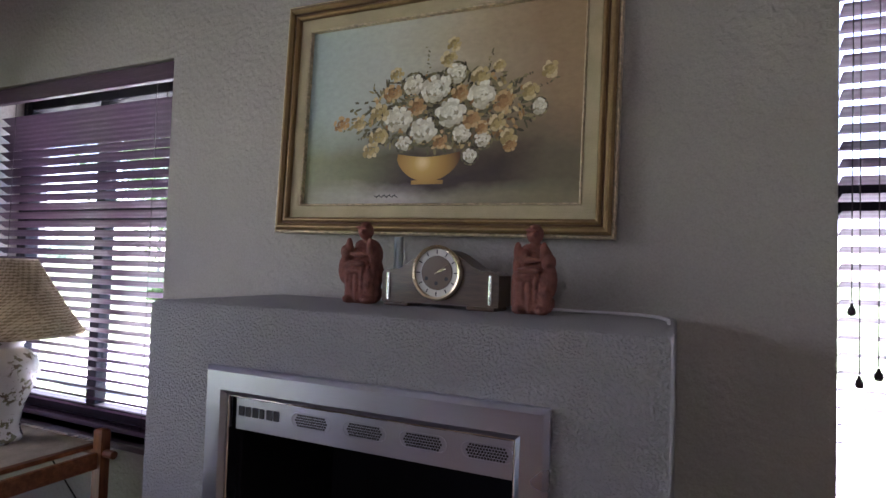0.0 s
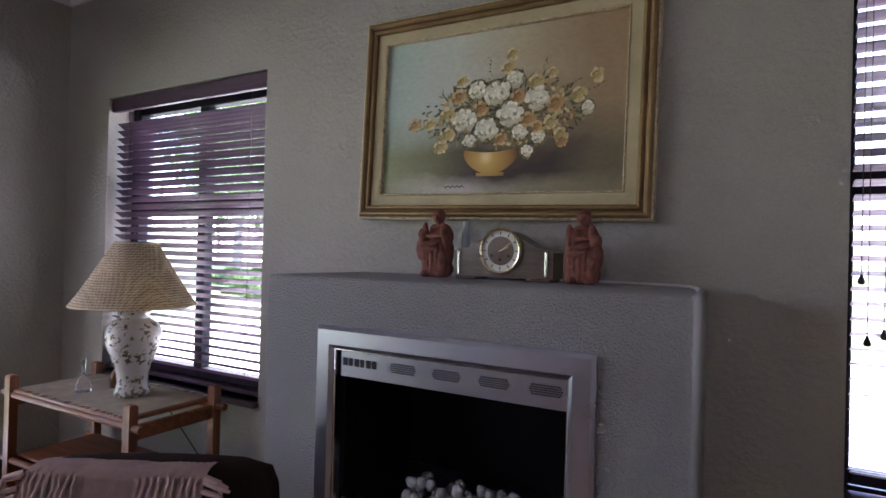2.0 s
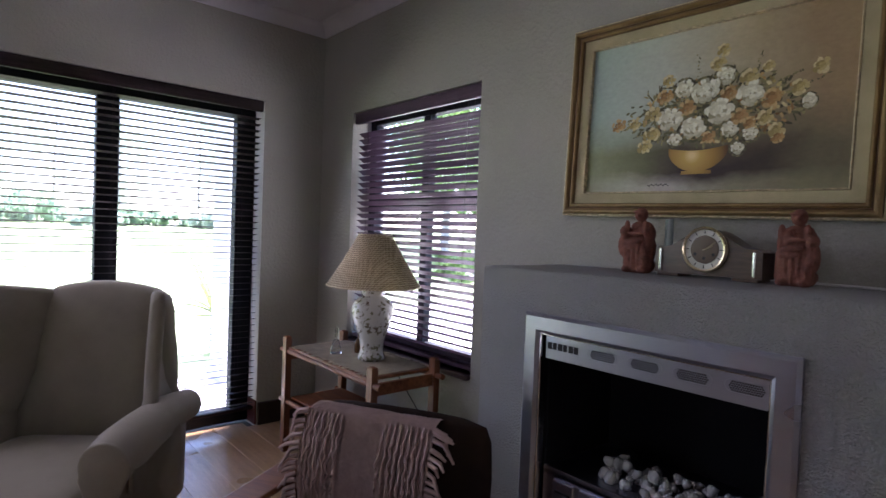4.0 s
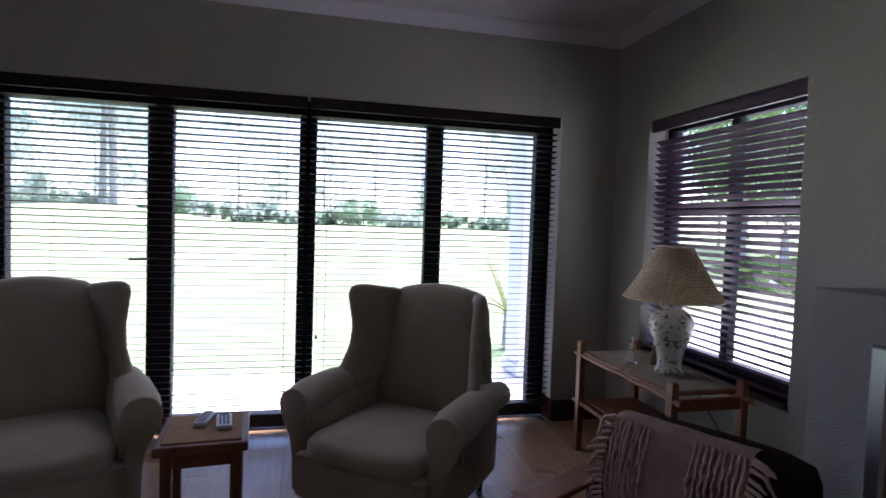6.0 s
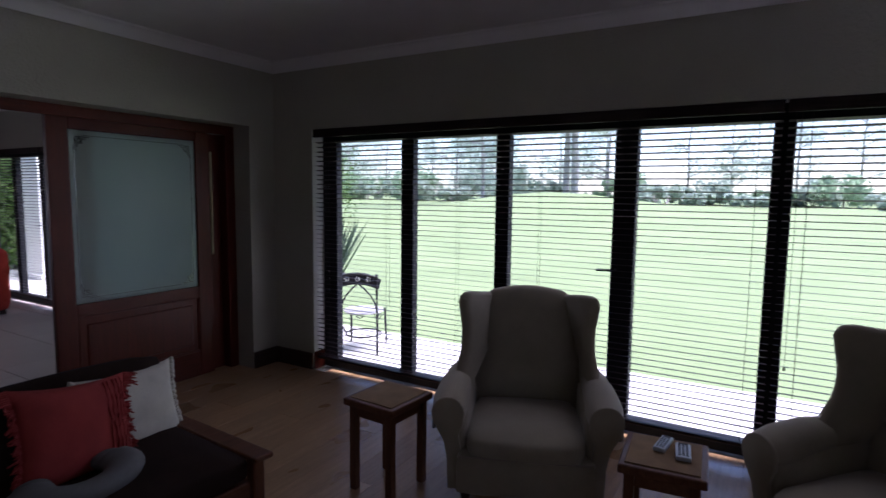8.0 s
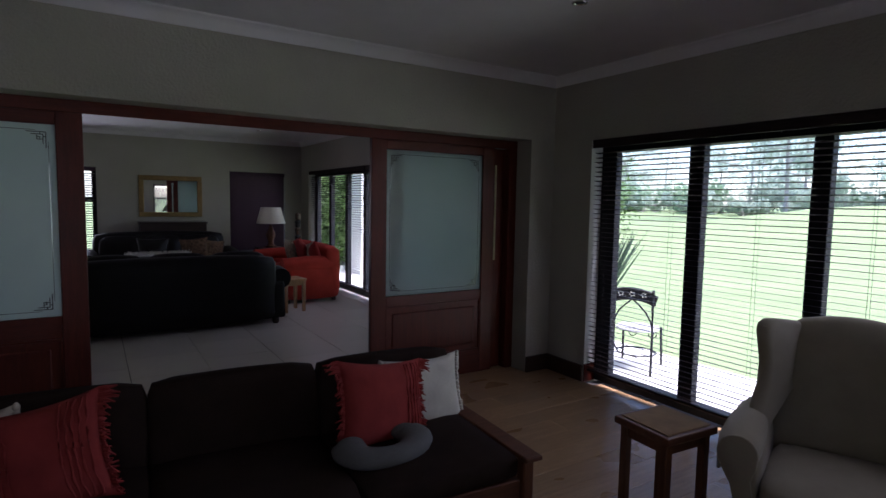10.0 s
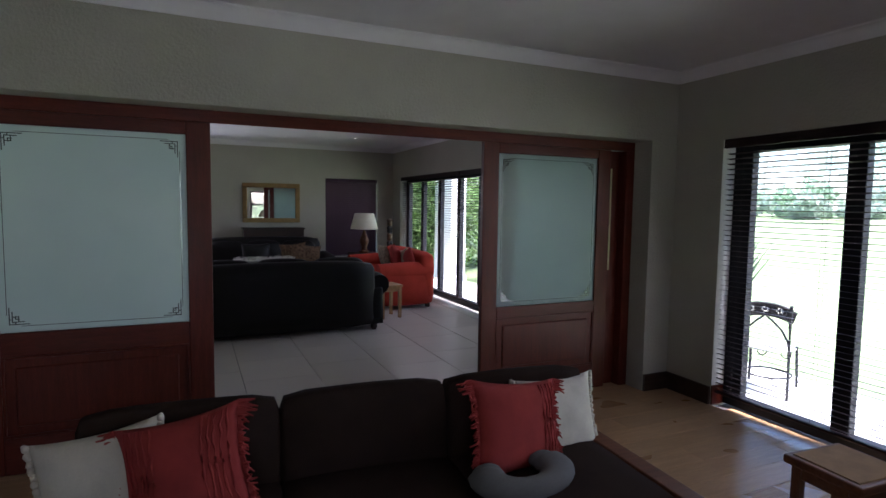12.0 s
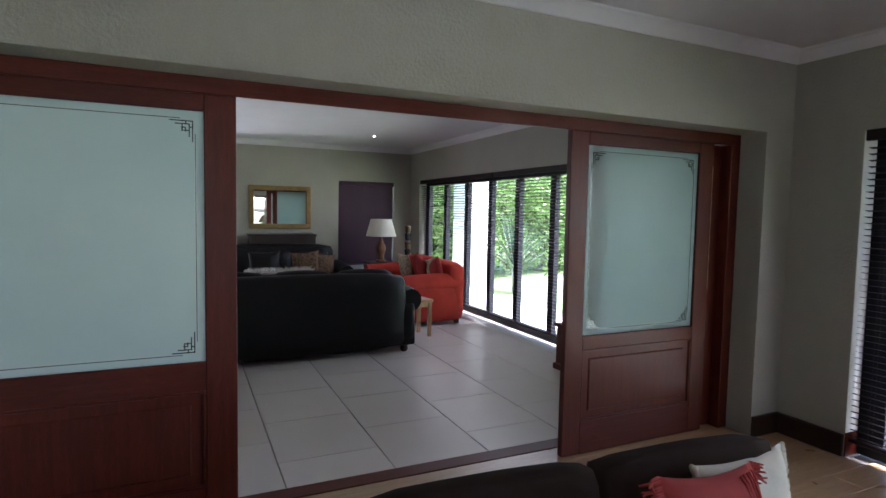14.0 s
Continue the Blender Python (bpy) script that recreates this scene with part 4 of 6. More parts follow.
def bloom(x, z, r, m, seed, full=True):
    """A flower built of rings of short curved strokes, the inner ones on top."""
    rnd = random.Random(seed)
    bm = bmesh.new()
    rings = ((11, 0.80, 0.30, 0.24), (9, 0.56, 0.30, 0.20), (7, 0.34, 0.24, 0.15), (5, 0.14, 0.18, 0.11)) if full else ((7, 0.72, 0.36, 0.26), (6, 0.40, 0.28, 0.20), (3, 0.14, 0.20, 0.14))
    for j, (n, d, wid, dep) in enumerate(rings):
        for k in range(n):
            a = 2 * math.pi * (k + 0.5 * j) / n + rnd.uniform(-0.25, 0.25)
            e = r * d * rnd.uniform(0.85, 1.12)
            dab(bm, x + e * math.cos(a), -0.0176 - 0.0005 * j - 0.0004 * rnd.random(), z + 0.92 * e * math.sin(a), r * wid * rnd.uniform(0.8, 1.2), r * dep * rnd.uniform(0.8, 1.25), a + math.pi / 2 + rnd.uniform(-0.3, 0.3), rnd)
    part("painted_flower", bm, m, pic)


def flowers():
    whites = [(0.01, -0.016, 0.052), (-0.157, -0.023, 0.048), (0.108, 0.03, 0.048), (-0.043, 0.058, 0.048), (-0.077, -0.064, 0.046), (-0.113, 0.077, 0.036), (0.02, 0.10, 0.034), (-0.137, -0.10, 0.026), (0.047, -0.08, 0.030), (0.117, -0.10, 0.028), (0.078, -0.146, 0.025), (0.30, -0.017, 0.025)]
    yell = [(-0.215, 0.0, 0.032), (-0.215, -0.075, 0.033), (-0.24, -0.118, 0.028), (0.01, 0.19, 0.026), (-0.005, 0.145, 0.030), (0.33, 0.085, 0.030), (0.265, 0.03, 0.032), (0.10, 0.085, 0.032), (0.16, 0.11, 0.022), (0.20, -0.10, 0.032), (0.16, -0.055, 0.030), (-0.17, 0.115, 0.026), (-0.28, -0.03, 0.024)]
    oran = [(-0.18, 0.06, 0.030), (-0.335, -0.028, 0.028), (0.035, 0.04, 0.030), (-0.10, 0.01, 0.032), (0.175, 0.005, 0.036), (0.075, -0.04, 0.030), (-0.02, -0.10, 0.026), (0.11, -0.065, 0.024), (0.205, -0.12, 0.024)]
    rnd = random.Random(5)
    bm = bmesh.new()
    for i in range(620):
        a, d = rnd.uniform(0, 6.28), rnd.uniform(0.05, 1.0) ** 0.7
        x, z = -0.01 + 0.31 * d * math.cos(a), -0.01 + (0.13 if math.sin(a) > 0 else 0.12) * d * math.sin(a)
        dab(bm, x, -0.0165 - 0.0004 * rnd.random(), z, rnd.uniform(0.008, 0.017), rnd.uniform(0.003, 0.006), a + rnd.uniform(-0.9, 0.9), rnd)
    for sx, sz, ex, ez in [(-0.06, 0.05, -0.075, 0.19), (0.12, 0.08, 0.135, 0.16), (-0.2, 0.0, -0.245, 0.09), (0.2, 0.06, 0.27, 0.08), (0.25, 0.02, 0.36, 0.06), (-0.2, -0.02, -0.33, -0.05), (-0.2, -0.05, -0.28, -0.08)]:
        for q in range(12):
            t = q / 11
            dab(bm, sx + (ex - sx) * t + rnd.uniform(-0.007, 0.007), -0.0168, sz + (ez - sz) * t, rnd.uniform(0.003, 0.006), 0.0025, rnd.uniform(0, 3), rnd)
    for x, z, rr in whites:
        for k in range(14):
            a = 2 * math.pi * k / 14 + rnd.uniform(-0.2, 0.2)
            dab(bm, x + 1.08 * rr * math.cos(a), -0.0174, z + 1.02 * rr * math.sin(a), 0.28 * rr, 0.11 * rr, a + math.pi / 2, rnd)
    tagged(part("painted_leaves", bm, PGRN, pic, "dark olive painted leaves and sprigs"), kind="stuff")
    for m, seed in ((PYEL, 31), (PORA, 32)):
        buds = bmesh.new()
        rb = random.Random(seed)
        for i in range(110):
            a, d = rb.uniform(0, 6.28), rb.uniform(0.1, 1.0) ** 0.6
            dab(buds, 0.27 * d * math.cos(a), -0.0173, -0.01 + 0.115 * d * math.sin(a), rb.uniform(0.006, 0.013), rb.uniform(0.004, 0.007), rb.uniform(0, 3), rb)
        tagged(part("painted_buds", buds, m, pic, "small loose strokes between the painted flowers"), kind="stuff")
    for i, (x, z, r) in enumerate(yell):
        bloom(x, z, r, PYEL, 700 + i, False)
    for i, (x, z, r) in enumerate(oran):
        bloom(x, z, r, PORA, 800 + i, False)
    for i, (x, z, r) in enumerate(whites):
        bloom(x, z, r * 0.93, PWHITE, 600 + i)


def bowl_paint():
    """Ochre glaze painted round a pale glint, umber towards the rim of the shape."""
    m, t, n, l, p = nodes_of("oil_ochre_bowl")
    co = n.new("ShaderNodeTexCoord").outputs["Object"]
    d = n.new("ShaderNodeVectorMath")
    d.operation = "DISTANCE"
    l.new(co, d.inputs[0])
    d.inputs[1].default_value = (-0.020, -0.017, -0.160)
    c = ramp_node(n, l, d.outputs["Value"], [(0.008, (0.80, 0.62, 0.28)), (0.03, (0.58, 0.36, 0.08)), (0.075, (0.40, 0.22, 0.04)), (0.12, (0.13, 0.06, 0.02))])
    l.new(c, p.inputs["Base Color"])
    p.inputs["Roughness"].default_value = 0.5
    return m


flowers()
pot = bmesh.new()
outline = [(-0.105 + 0.204 * k / 16, -0.132 - 0.012 * math.sin(math.pi * k / 16)) for k in range(17)]
outline += [(-0.003 + 0.106 * math.cos(a) * (1 - 0.10 * math.sin(-a)), -0.140 + 0.078 * math.sin(a)) for a in [-math.pi * k / 24 for k in range(1, 24)]]
pot.faces.new([pot.verts.new((x, -0.0170, z)) for x, z in outline])
bmesh.ops.recalc_face_normals(pot, faces=pot.faces)
part("painted_bowl", join(pot, box((-0.055, -0.0176, -0.226), (0.049, -0.0166, -0.214))), bowl_paint(), pic, "painted ochre bowl")
sig = []
for k in range(9):
    sig.append(moved(box((-0.006, -0.0175, -0.0012), (0.006, -0.0165, 0.0012)), pose(-0.175 + 0.009 * k, 0, -0.262 + 0.003 * (k % 2), 0, 30 * (-1) ** k, 0)))
part("signature", join(*sig), INK, pic, "illegible dark signature")

# ---- mantel ornaments ----
def crystal():
    m, t, n, l, p = nodes_of("cut_crystal")
    p.inputs["Transmission Weight"].default_value, p.inputs["Roughness"].default_value, p.inputs["IOR"].default_value = 0.95, 0.06, 1.45
    p.inputs["Base Color"].default_value = (0.95, 0.97, 0.98, 1)
    return m



def statue(name, label, at, blobs):
    bm = join(*[ball(c, r, 14) for c, r in blobs])
    ob = part(name, bm, TERRA, None, label, 60, at)
    rm = ob.modifiers.new("blend", "REMESH")
    rm.mode, rm.voxel_size, rm.use_smooth_shade = "VOXEL", 0.0026, True
    sm = ob.modifiers.new("ease", "SMOOTH")
    sm.factor, sm.iterations = 0.5, 5
    return tagged(ob, label, "figurine")


seated = [((0, 0, 0.03), (0.062, 0.05, 0.04)), ((0, 0.01, 0.09), (0.058, 0.048, 0.07)), ((0.002, 0.016, 0.145), (0.050, 0.036, 0.048)), ((0.0, 0.014, 0.172), (0.043, 0.026, 0.022)), ((0.004, 0.004, 0.19), (0.013, 0.013, 0.02)), ((0.004, -0.004, 0.216), (0.024, 0.025, 0.028)), ((0.006, -0.028, 0.212), (0.006, 0.007, 0.007)), ((-0.038, -0.018, 0.13), (0.014, 0.018, 0.045)), ((-0.012, -0.044, 0.098), (0.032, 0.011, 0.012)),
          ((-0.028, -0.032, 0.012), (0.020, 0.028, 0.014)), ((0.034, -0.032, 0.012), (0.020, 0.028, 0.014)), ((0.042, -0.006, 0.13), (0.016, 0.024, 0.045)), ((-0.026, -0.03, 0.055), (0.020, 0.018, 0.05)), ((0.032, -0.03, 0.055), (0.020, 0.018, 0.05))]
child = [((-0.045, -0.03, 0.10), (0.024, 0.022, 0.045)), ((-0.046, -0.028, 0.152), (0.019, 0.019, 0.022)), ((-0.03, -0.04, 0.085), (0.012, 0.012, 0.04))]
folds = []
for k in range(9):
    a = radians(-170 + 160 * k / 8)
    folds.append(((0.051 * math.cos(a), 0.042 * math.sin(a), 0.058 + 0.012 * (k % 2)), (0.009, 0.011, 0.055)))
folds += [((-0.036, -0.03, 0.165), (0.012, 0.010, 0.03)), ((0.036, -0.03, 0.165), (0.012, 0.010, 0.03)), ((0.0, -0.034, 0.145), (0.03, 0.008, 0.009)), ((0.0, -0.05, 0.118), (0.034, 0.010, 0.010)), ((0.0, -0.026, 0.226), (0.020, 0.006, 0.005))]
child2 = [((0.05, -0.022, 0.09), (0.022, 0.022, 0.05)), ((0.048, -0.024, 0.14), (0.02, 0.02, 0.024)), ((0.04, -0.03, 0.05), (0.02, 0.02, 0.05)), ((-0.01, -0.036, 0.10), (0.04, 0.018, 0.02)), ((-0.02, -0.02, 0.15), (0.018, 0.02, 0.03))]
statue("terracotta_figurine", "terracotta clay figurine of a seated couple of forms", pose(-0.645, 1.59, FZ) @ Matrix.Scale(0.94, 4), [(Vector(c), r) for c, r in seated + child + folds])
statue("terracotta_figurine", "terracotta clay figurine in a wide draped shape", pose(-0.155, 1.58, FZ) @ Matrix.Scale(0.9, 4), [(Vector(c), r) for c, r in seated + child2 + folds])

ck = thing("mantel_clock", "dark wooden mantel clock with a round brass dial", "clock", pose(-0.40, 1.60, FZ, 0, 0, -3) @ Matrix.Scale(0.85, 4))
out = [(-0.20, 0.012), (-0.20, 0.105), (-0.185, 0.115), (-0.14, 0.118)]
for k in range(13):
    u = k / 12
    out.append((-0.14 + 0.28 * u, 0.118 + 0.065 * math.sin(math.pi * u) ** 1.3))
out += [(0.14, 0.118), (0.185, 0.115), (0.20, 0.105), (0.20, 0.012)]
seen_pts = []
for p in out:
    if not seen_pts or (Vector(p) - Vector(seen_pts[-1])).length > 1e-4:
        seen_pts.append(p)
cb = prism(seen_pts, 0.10)
part("case", moved(cb, pose(0, -0.05, 0)), CLOCKW, ck, "dark walnut case with rounded shoulders", 30)
for s in (-1, 1):
    part("foot", box((s * 0.145 - 0.045, -0.055, 0), (s * 0.145 + 0.045, 0.05, 0.012), 0.003, 1), CLOCKW, ck)
    part("side_strip", cyl((s * 0.175, -0.052, 0.02), (s * 0.175, -0.052, 0.105), 0.007), CHROME, ck, "bright metal side strip", 40)
def yface(bm, x, y, z):
    return moved(bm, pose(x, y, z, 90, 0, 0))
part("bezel", yface(lathe([(0.083, 0.0), (0.085, 0.010), (0.080, 0.018), (0.074, 0.016), (0.073, 0.006)], 48, False), 0, -0.05, 0.108), BRASS, ck, "polished brass bezel", 40)
part("chapter_ring", yface(lathe([(0.074, 0.0), (0.074, 0.007), (0.053, 0.006), (0.053, 0.0)], 48, False), 0, -0.05, 0.108), DIAL, ck, "cream chapter ring", 40)
part("dial_centre", yface(lathe([(0.052, 0.0), (0.052, 0.008), (0.048, 0.0085), (0.001, 0.0085)], 48, True), 0, -0.05, 0.108), DIALB, ck, "brown dial centre", 40)
for k in range(12):
    part("hour_mark", box((-0.0016, -0.0585, 0.058), (0.0016, -0.0570, 0.070)), INK, ck, "", 0, pose(0, 0, 0.108, 0, 30 * k, 0))
for ln, w, a in ((0.036, 0.003, 68), (0.052, 0.002, 55)):
    part("hand_pointer", moved(box((-w / 2, -0.0615, -0.006), (w / 2, -0.0605, ln), 0.0004, 1), pose(0, 0, 0.108) @ pose(0, 0, 0, 0, a, 0)), BRASS, ck, "thin brass clock pointer")
for x, z in ((-0.034, 0.09), (0.034, 0.09), (0.0, 0.076)):
    part("winding_hole", yface(lathe([(0.006, 0.0), (0.006, 0.0095), (0.003, 0.0095)], 14), x, -0.05, z), INK, ck)
tg = thing("glass_vase", "slim clear upright glass strip beside the clock", "vase", pose(-0.575, 1.66, FZ))
part("glass_tube", lathe([(0.014, 0.0), (0.014, 0.19), (0.012, 0.19), (0.012, 0.004)], 20), mat("greenish_glass", (0.35, 0.42, 0.40), 0.12, 0.0, var=0.05, bump=0.0), tg, "", 40)
cbl = part("cable", tube([(-0.60 + 0.68 * t, 1.735 - 0.0 * t - 0.03 * t, FZ + 0.004) for t in [q / 12 for q in range(13)]] + [(0.13, 1.66, FZ + 0.004), (0.155, 1.58, FZ + 0.004), (0.158, 1.50, FZ + 0.004)], 0.004), WHITEP, None, "", 60)
tagged(cbl, "thin white cable lying along the mantel", "cable")
so = thing("wall_socket", "white double wall socket beside the fireplace", "socket", pose(-1.44, NY, 0.45))
part("cover_plate", box((-0.06, -0.012, -0.06), (0.06, 0, 0.06), 0.004, 2), WHITEP, so)
for dx in (-0.025, 0.025):
    for dz in (0.012, -0.012):
        part("socket_hole", cyl((dx, -0.0125, dz), (dx, -0.011, dz), 0.005, n=10), INK, so)

# ---- side table with lamp ----
TX0, TX1, TY0, TY1 = -2.70, -1.80, 1.27, 1.655
tb = thing("side_table", "red-brown wooden side table of round rails and posts", "side table", pose((TX0 + TX1) / 2, (TY0 + TY1) / 2, 0))
hx, hy = (TX1 - TX0) / 2, (TY1 - TY0) / 2
for sx in (-1, 1):
    for sy in (-1, 1):
        lg = box((sx * hx - 0.022, sy * hy - 0.018, 0), (sx * hx + 0.022, sy * hy + 0.018, 0.69))
        bmesh.ops.bevel(lg, geom=[e for e in lg.edges if all(v.co.z > 0.6 for v in e.verts)], offset=0.014, segments=3, affect="EDGES", profile=0.5)
        part("post", lg, TEAKZ, tb, "", 35)
for z in (0.60, 0.30):
    for sy in (-1, 1):
        part("rail", cyl((-hx - 0.07, sy * hy, z), (hx + 0.07, sy * hy, z), 0.0145), TEAK, tb, "round wooden rail", 40)
    for sx in (-1, 1):
        part("cross_slat", box((sx * hx - 0.011, -hy + 0.018, z - 0.055), (sx * hx + 0.011, hy - 0.018, z + 0.005), 0.004, 1), TEAK, tb)
part("table_top", box((-hx + 0.024, -hy - 0.005, 0.612), (hx - 0.024, hy + 0.012, 0.628), 0.004, 1), TEAK, tb)
part("lower_shelf", box((-hx + 0.024, -hy + 0.02, 0.312), (hx - 0.024, hy - 0.02, 0.326), 0.004, 1), TEAK, tb)


def runner():
    bm = bmesh.new()
    nx, ny = 50, 18
    v = [[bm.verts.new((-0.41 + 0.82 * i / nx, -0.185 + 0.37 * j / ny, 0.0035 + 0.002 * noise.noise(Vector((i * 0.2, j * 0.3, 1))))) for j in range(ny + 1)] for i in range(nx + 1)]
    for i in range(nx):
        for j in range(ny):
            bm.faces.new((v[i][j], v[i + 1][j], v[i + 1][j + 1], v[i][j + 1]))
    bmesh.ops.solidify(bm, geom=bm.faces[:], thickness=0.003)
    return bm


rn = thing("table_runner", "sage hessian table runner with a fringed edge", "table runner", pose(-2.25, 1.465, 0.629))
part("cloth", runner(), RUNNER, rn)
for i in range(110):
    y = random.choice((-0.185, 0.185))
    x = random.uniform(-0.38, 0.38)
    part("fringe_strand", tube([(x, y, 0.005), (x + random.uniform(-0.01, 0.01), y * 1.06, 0.004), (x + random.uniform(-0.012, 0.012), y * 1.12, 0.003)], 0.0013, 4), RUNNER, rn)

lp = thing("table_lamp", "porcelain table lamp with flower pattern and wicker shade", "lamp", pose(-2.138, 1.49, 0.634))
part("lamp_base", lathe([(0.070, 0.0), (0.074, 0.008), (0.073, 0.02), (0.066, 0.035), (0.062, 0.06), (0.066, 0.10), (0.080, 0.15), (0.100, 0.20), (0.113, 0.245), (0.115, 0.275), (0.106, 0.305), (0.082, 0.33), (0.062, 0.343), (0.060, 0.355), (0.066, 0.362), (0.066, 0.372), (0.058, 0.38), (0.056, 0.40), (0.05, 0.415), (0.02, 0.42)], 48), PORC, lp, "white porcelain jar painted with brown sprays", 50)
part("lamp_neck", cyl((0, 0, 0.42), (0, 0, 0.52), 0.012), BRASS, lp, "", 40)


def wicker_shade():
    bm = bmesh.new()
    n, rows = 144, 22
    rings = []
    for j in range(rows + 1):
        u = j / rows
        r = 0.25 + (0.084 - 0.25) * (u ** 0.92)
        z = 0.40 + 0.275 * u
        rings.append([bm.verts.new(((r + 0.007 * (((k // 2) + j) % 2)) * math.cos(2 * math.pi * k / n), (r + 0.007 * (((k // 2) + j) % 2)) * math.sin(2 * math.pi * k / n), z)) for k in range(n)])
    for a, b in zip(rings, rings[1:]):
        for k in range(n):
            bm.faces.new((a[k], a[(k + 1) % n], b[(k + 1) % n], b[k]))
    bmesh.ops.solidify(bm, geom=bm.faces[:], thickness=0.004)
    return bm


sh = part("shade", wicker_shade(), WICKER, lp, "straw-coloured woven wicker shade", 70)
part("rim", moved(tube([(0.251 * math.cos(a), 0.251 * math.sin(a), 0.401) for a in [2 * math.pi * q / 48 for q in range(49)]], 0.005, 6), Matrix()), WICKER, sh, "", 60)
part("rim", tube([(0.089 * math.cos(a), 0.089 * math.sin(a), 0.675) for a in [2 * math.pi * q / 32 for q in range(33)]], 0.004, 6), WICKER, sh, "", 60)

bl = thing("glass_bell", "small clear cut-glass hand bell on the table", "bell", pose(-2.36, 1.40, 0.634))
part("bell_body", lathe([(0.034, 0.0), (0.031, 0.02), (0.024, 0.05), (0.017, 0.072), (0.008, 0.08), (0.006, 0.09), (0.010, 0.10), (0.007, 0.112), (0.011, 0.13), (0.008, 0.145), (0.002, 0.15)], 20), crystal(), bl, "", 30)
jb = thing("small_bottle", "small brown glass bottle behind the lamp", "bottle", pose(-2.31, 1.52, 0.634))
part("bottle_body", lathe([(0.025, 0.0), (0.026, 0.05), (0.022, 0.07), (0.010, 0.085), (0.010, 0.11)], 18), mat("amber_glass", (0.12, 0.06, 0.02), 0.15, 0.0, bump=0.0), jb, "", 40)
part("bottle_cap", cyl((0, 0, 0.108), (0, 0, 0.128), 0.012), BRASS, jb, "", 40)
cd = part("lamp_flex", tube([(-2.2, 1.66, 0.62), (-2.18, 1.71, 0.5), (-2.0, 1.715, 0.35), (-1.8, 1.70, 0.20), (-1.6, 1.71, 0.3), (-1.46, 1.725, 0.42)], 0.003, 6), CORD, None, "", 60)
tagged(cd, "thin dark lamp flex hanging behind the table", "cable")

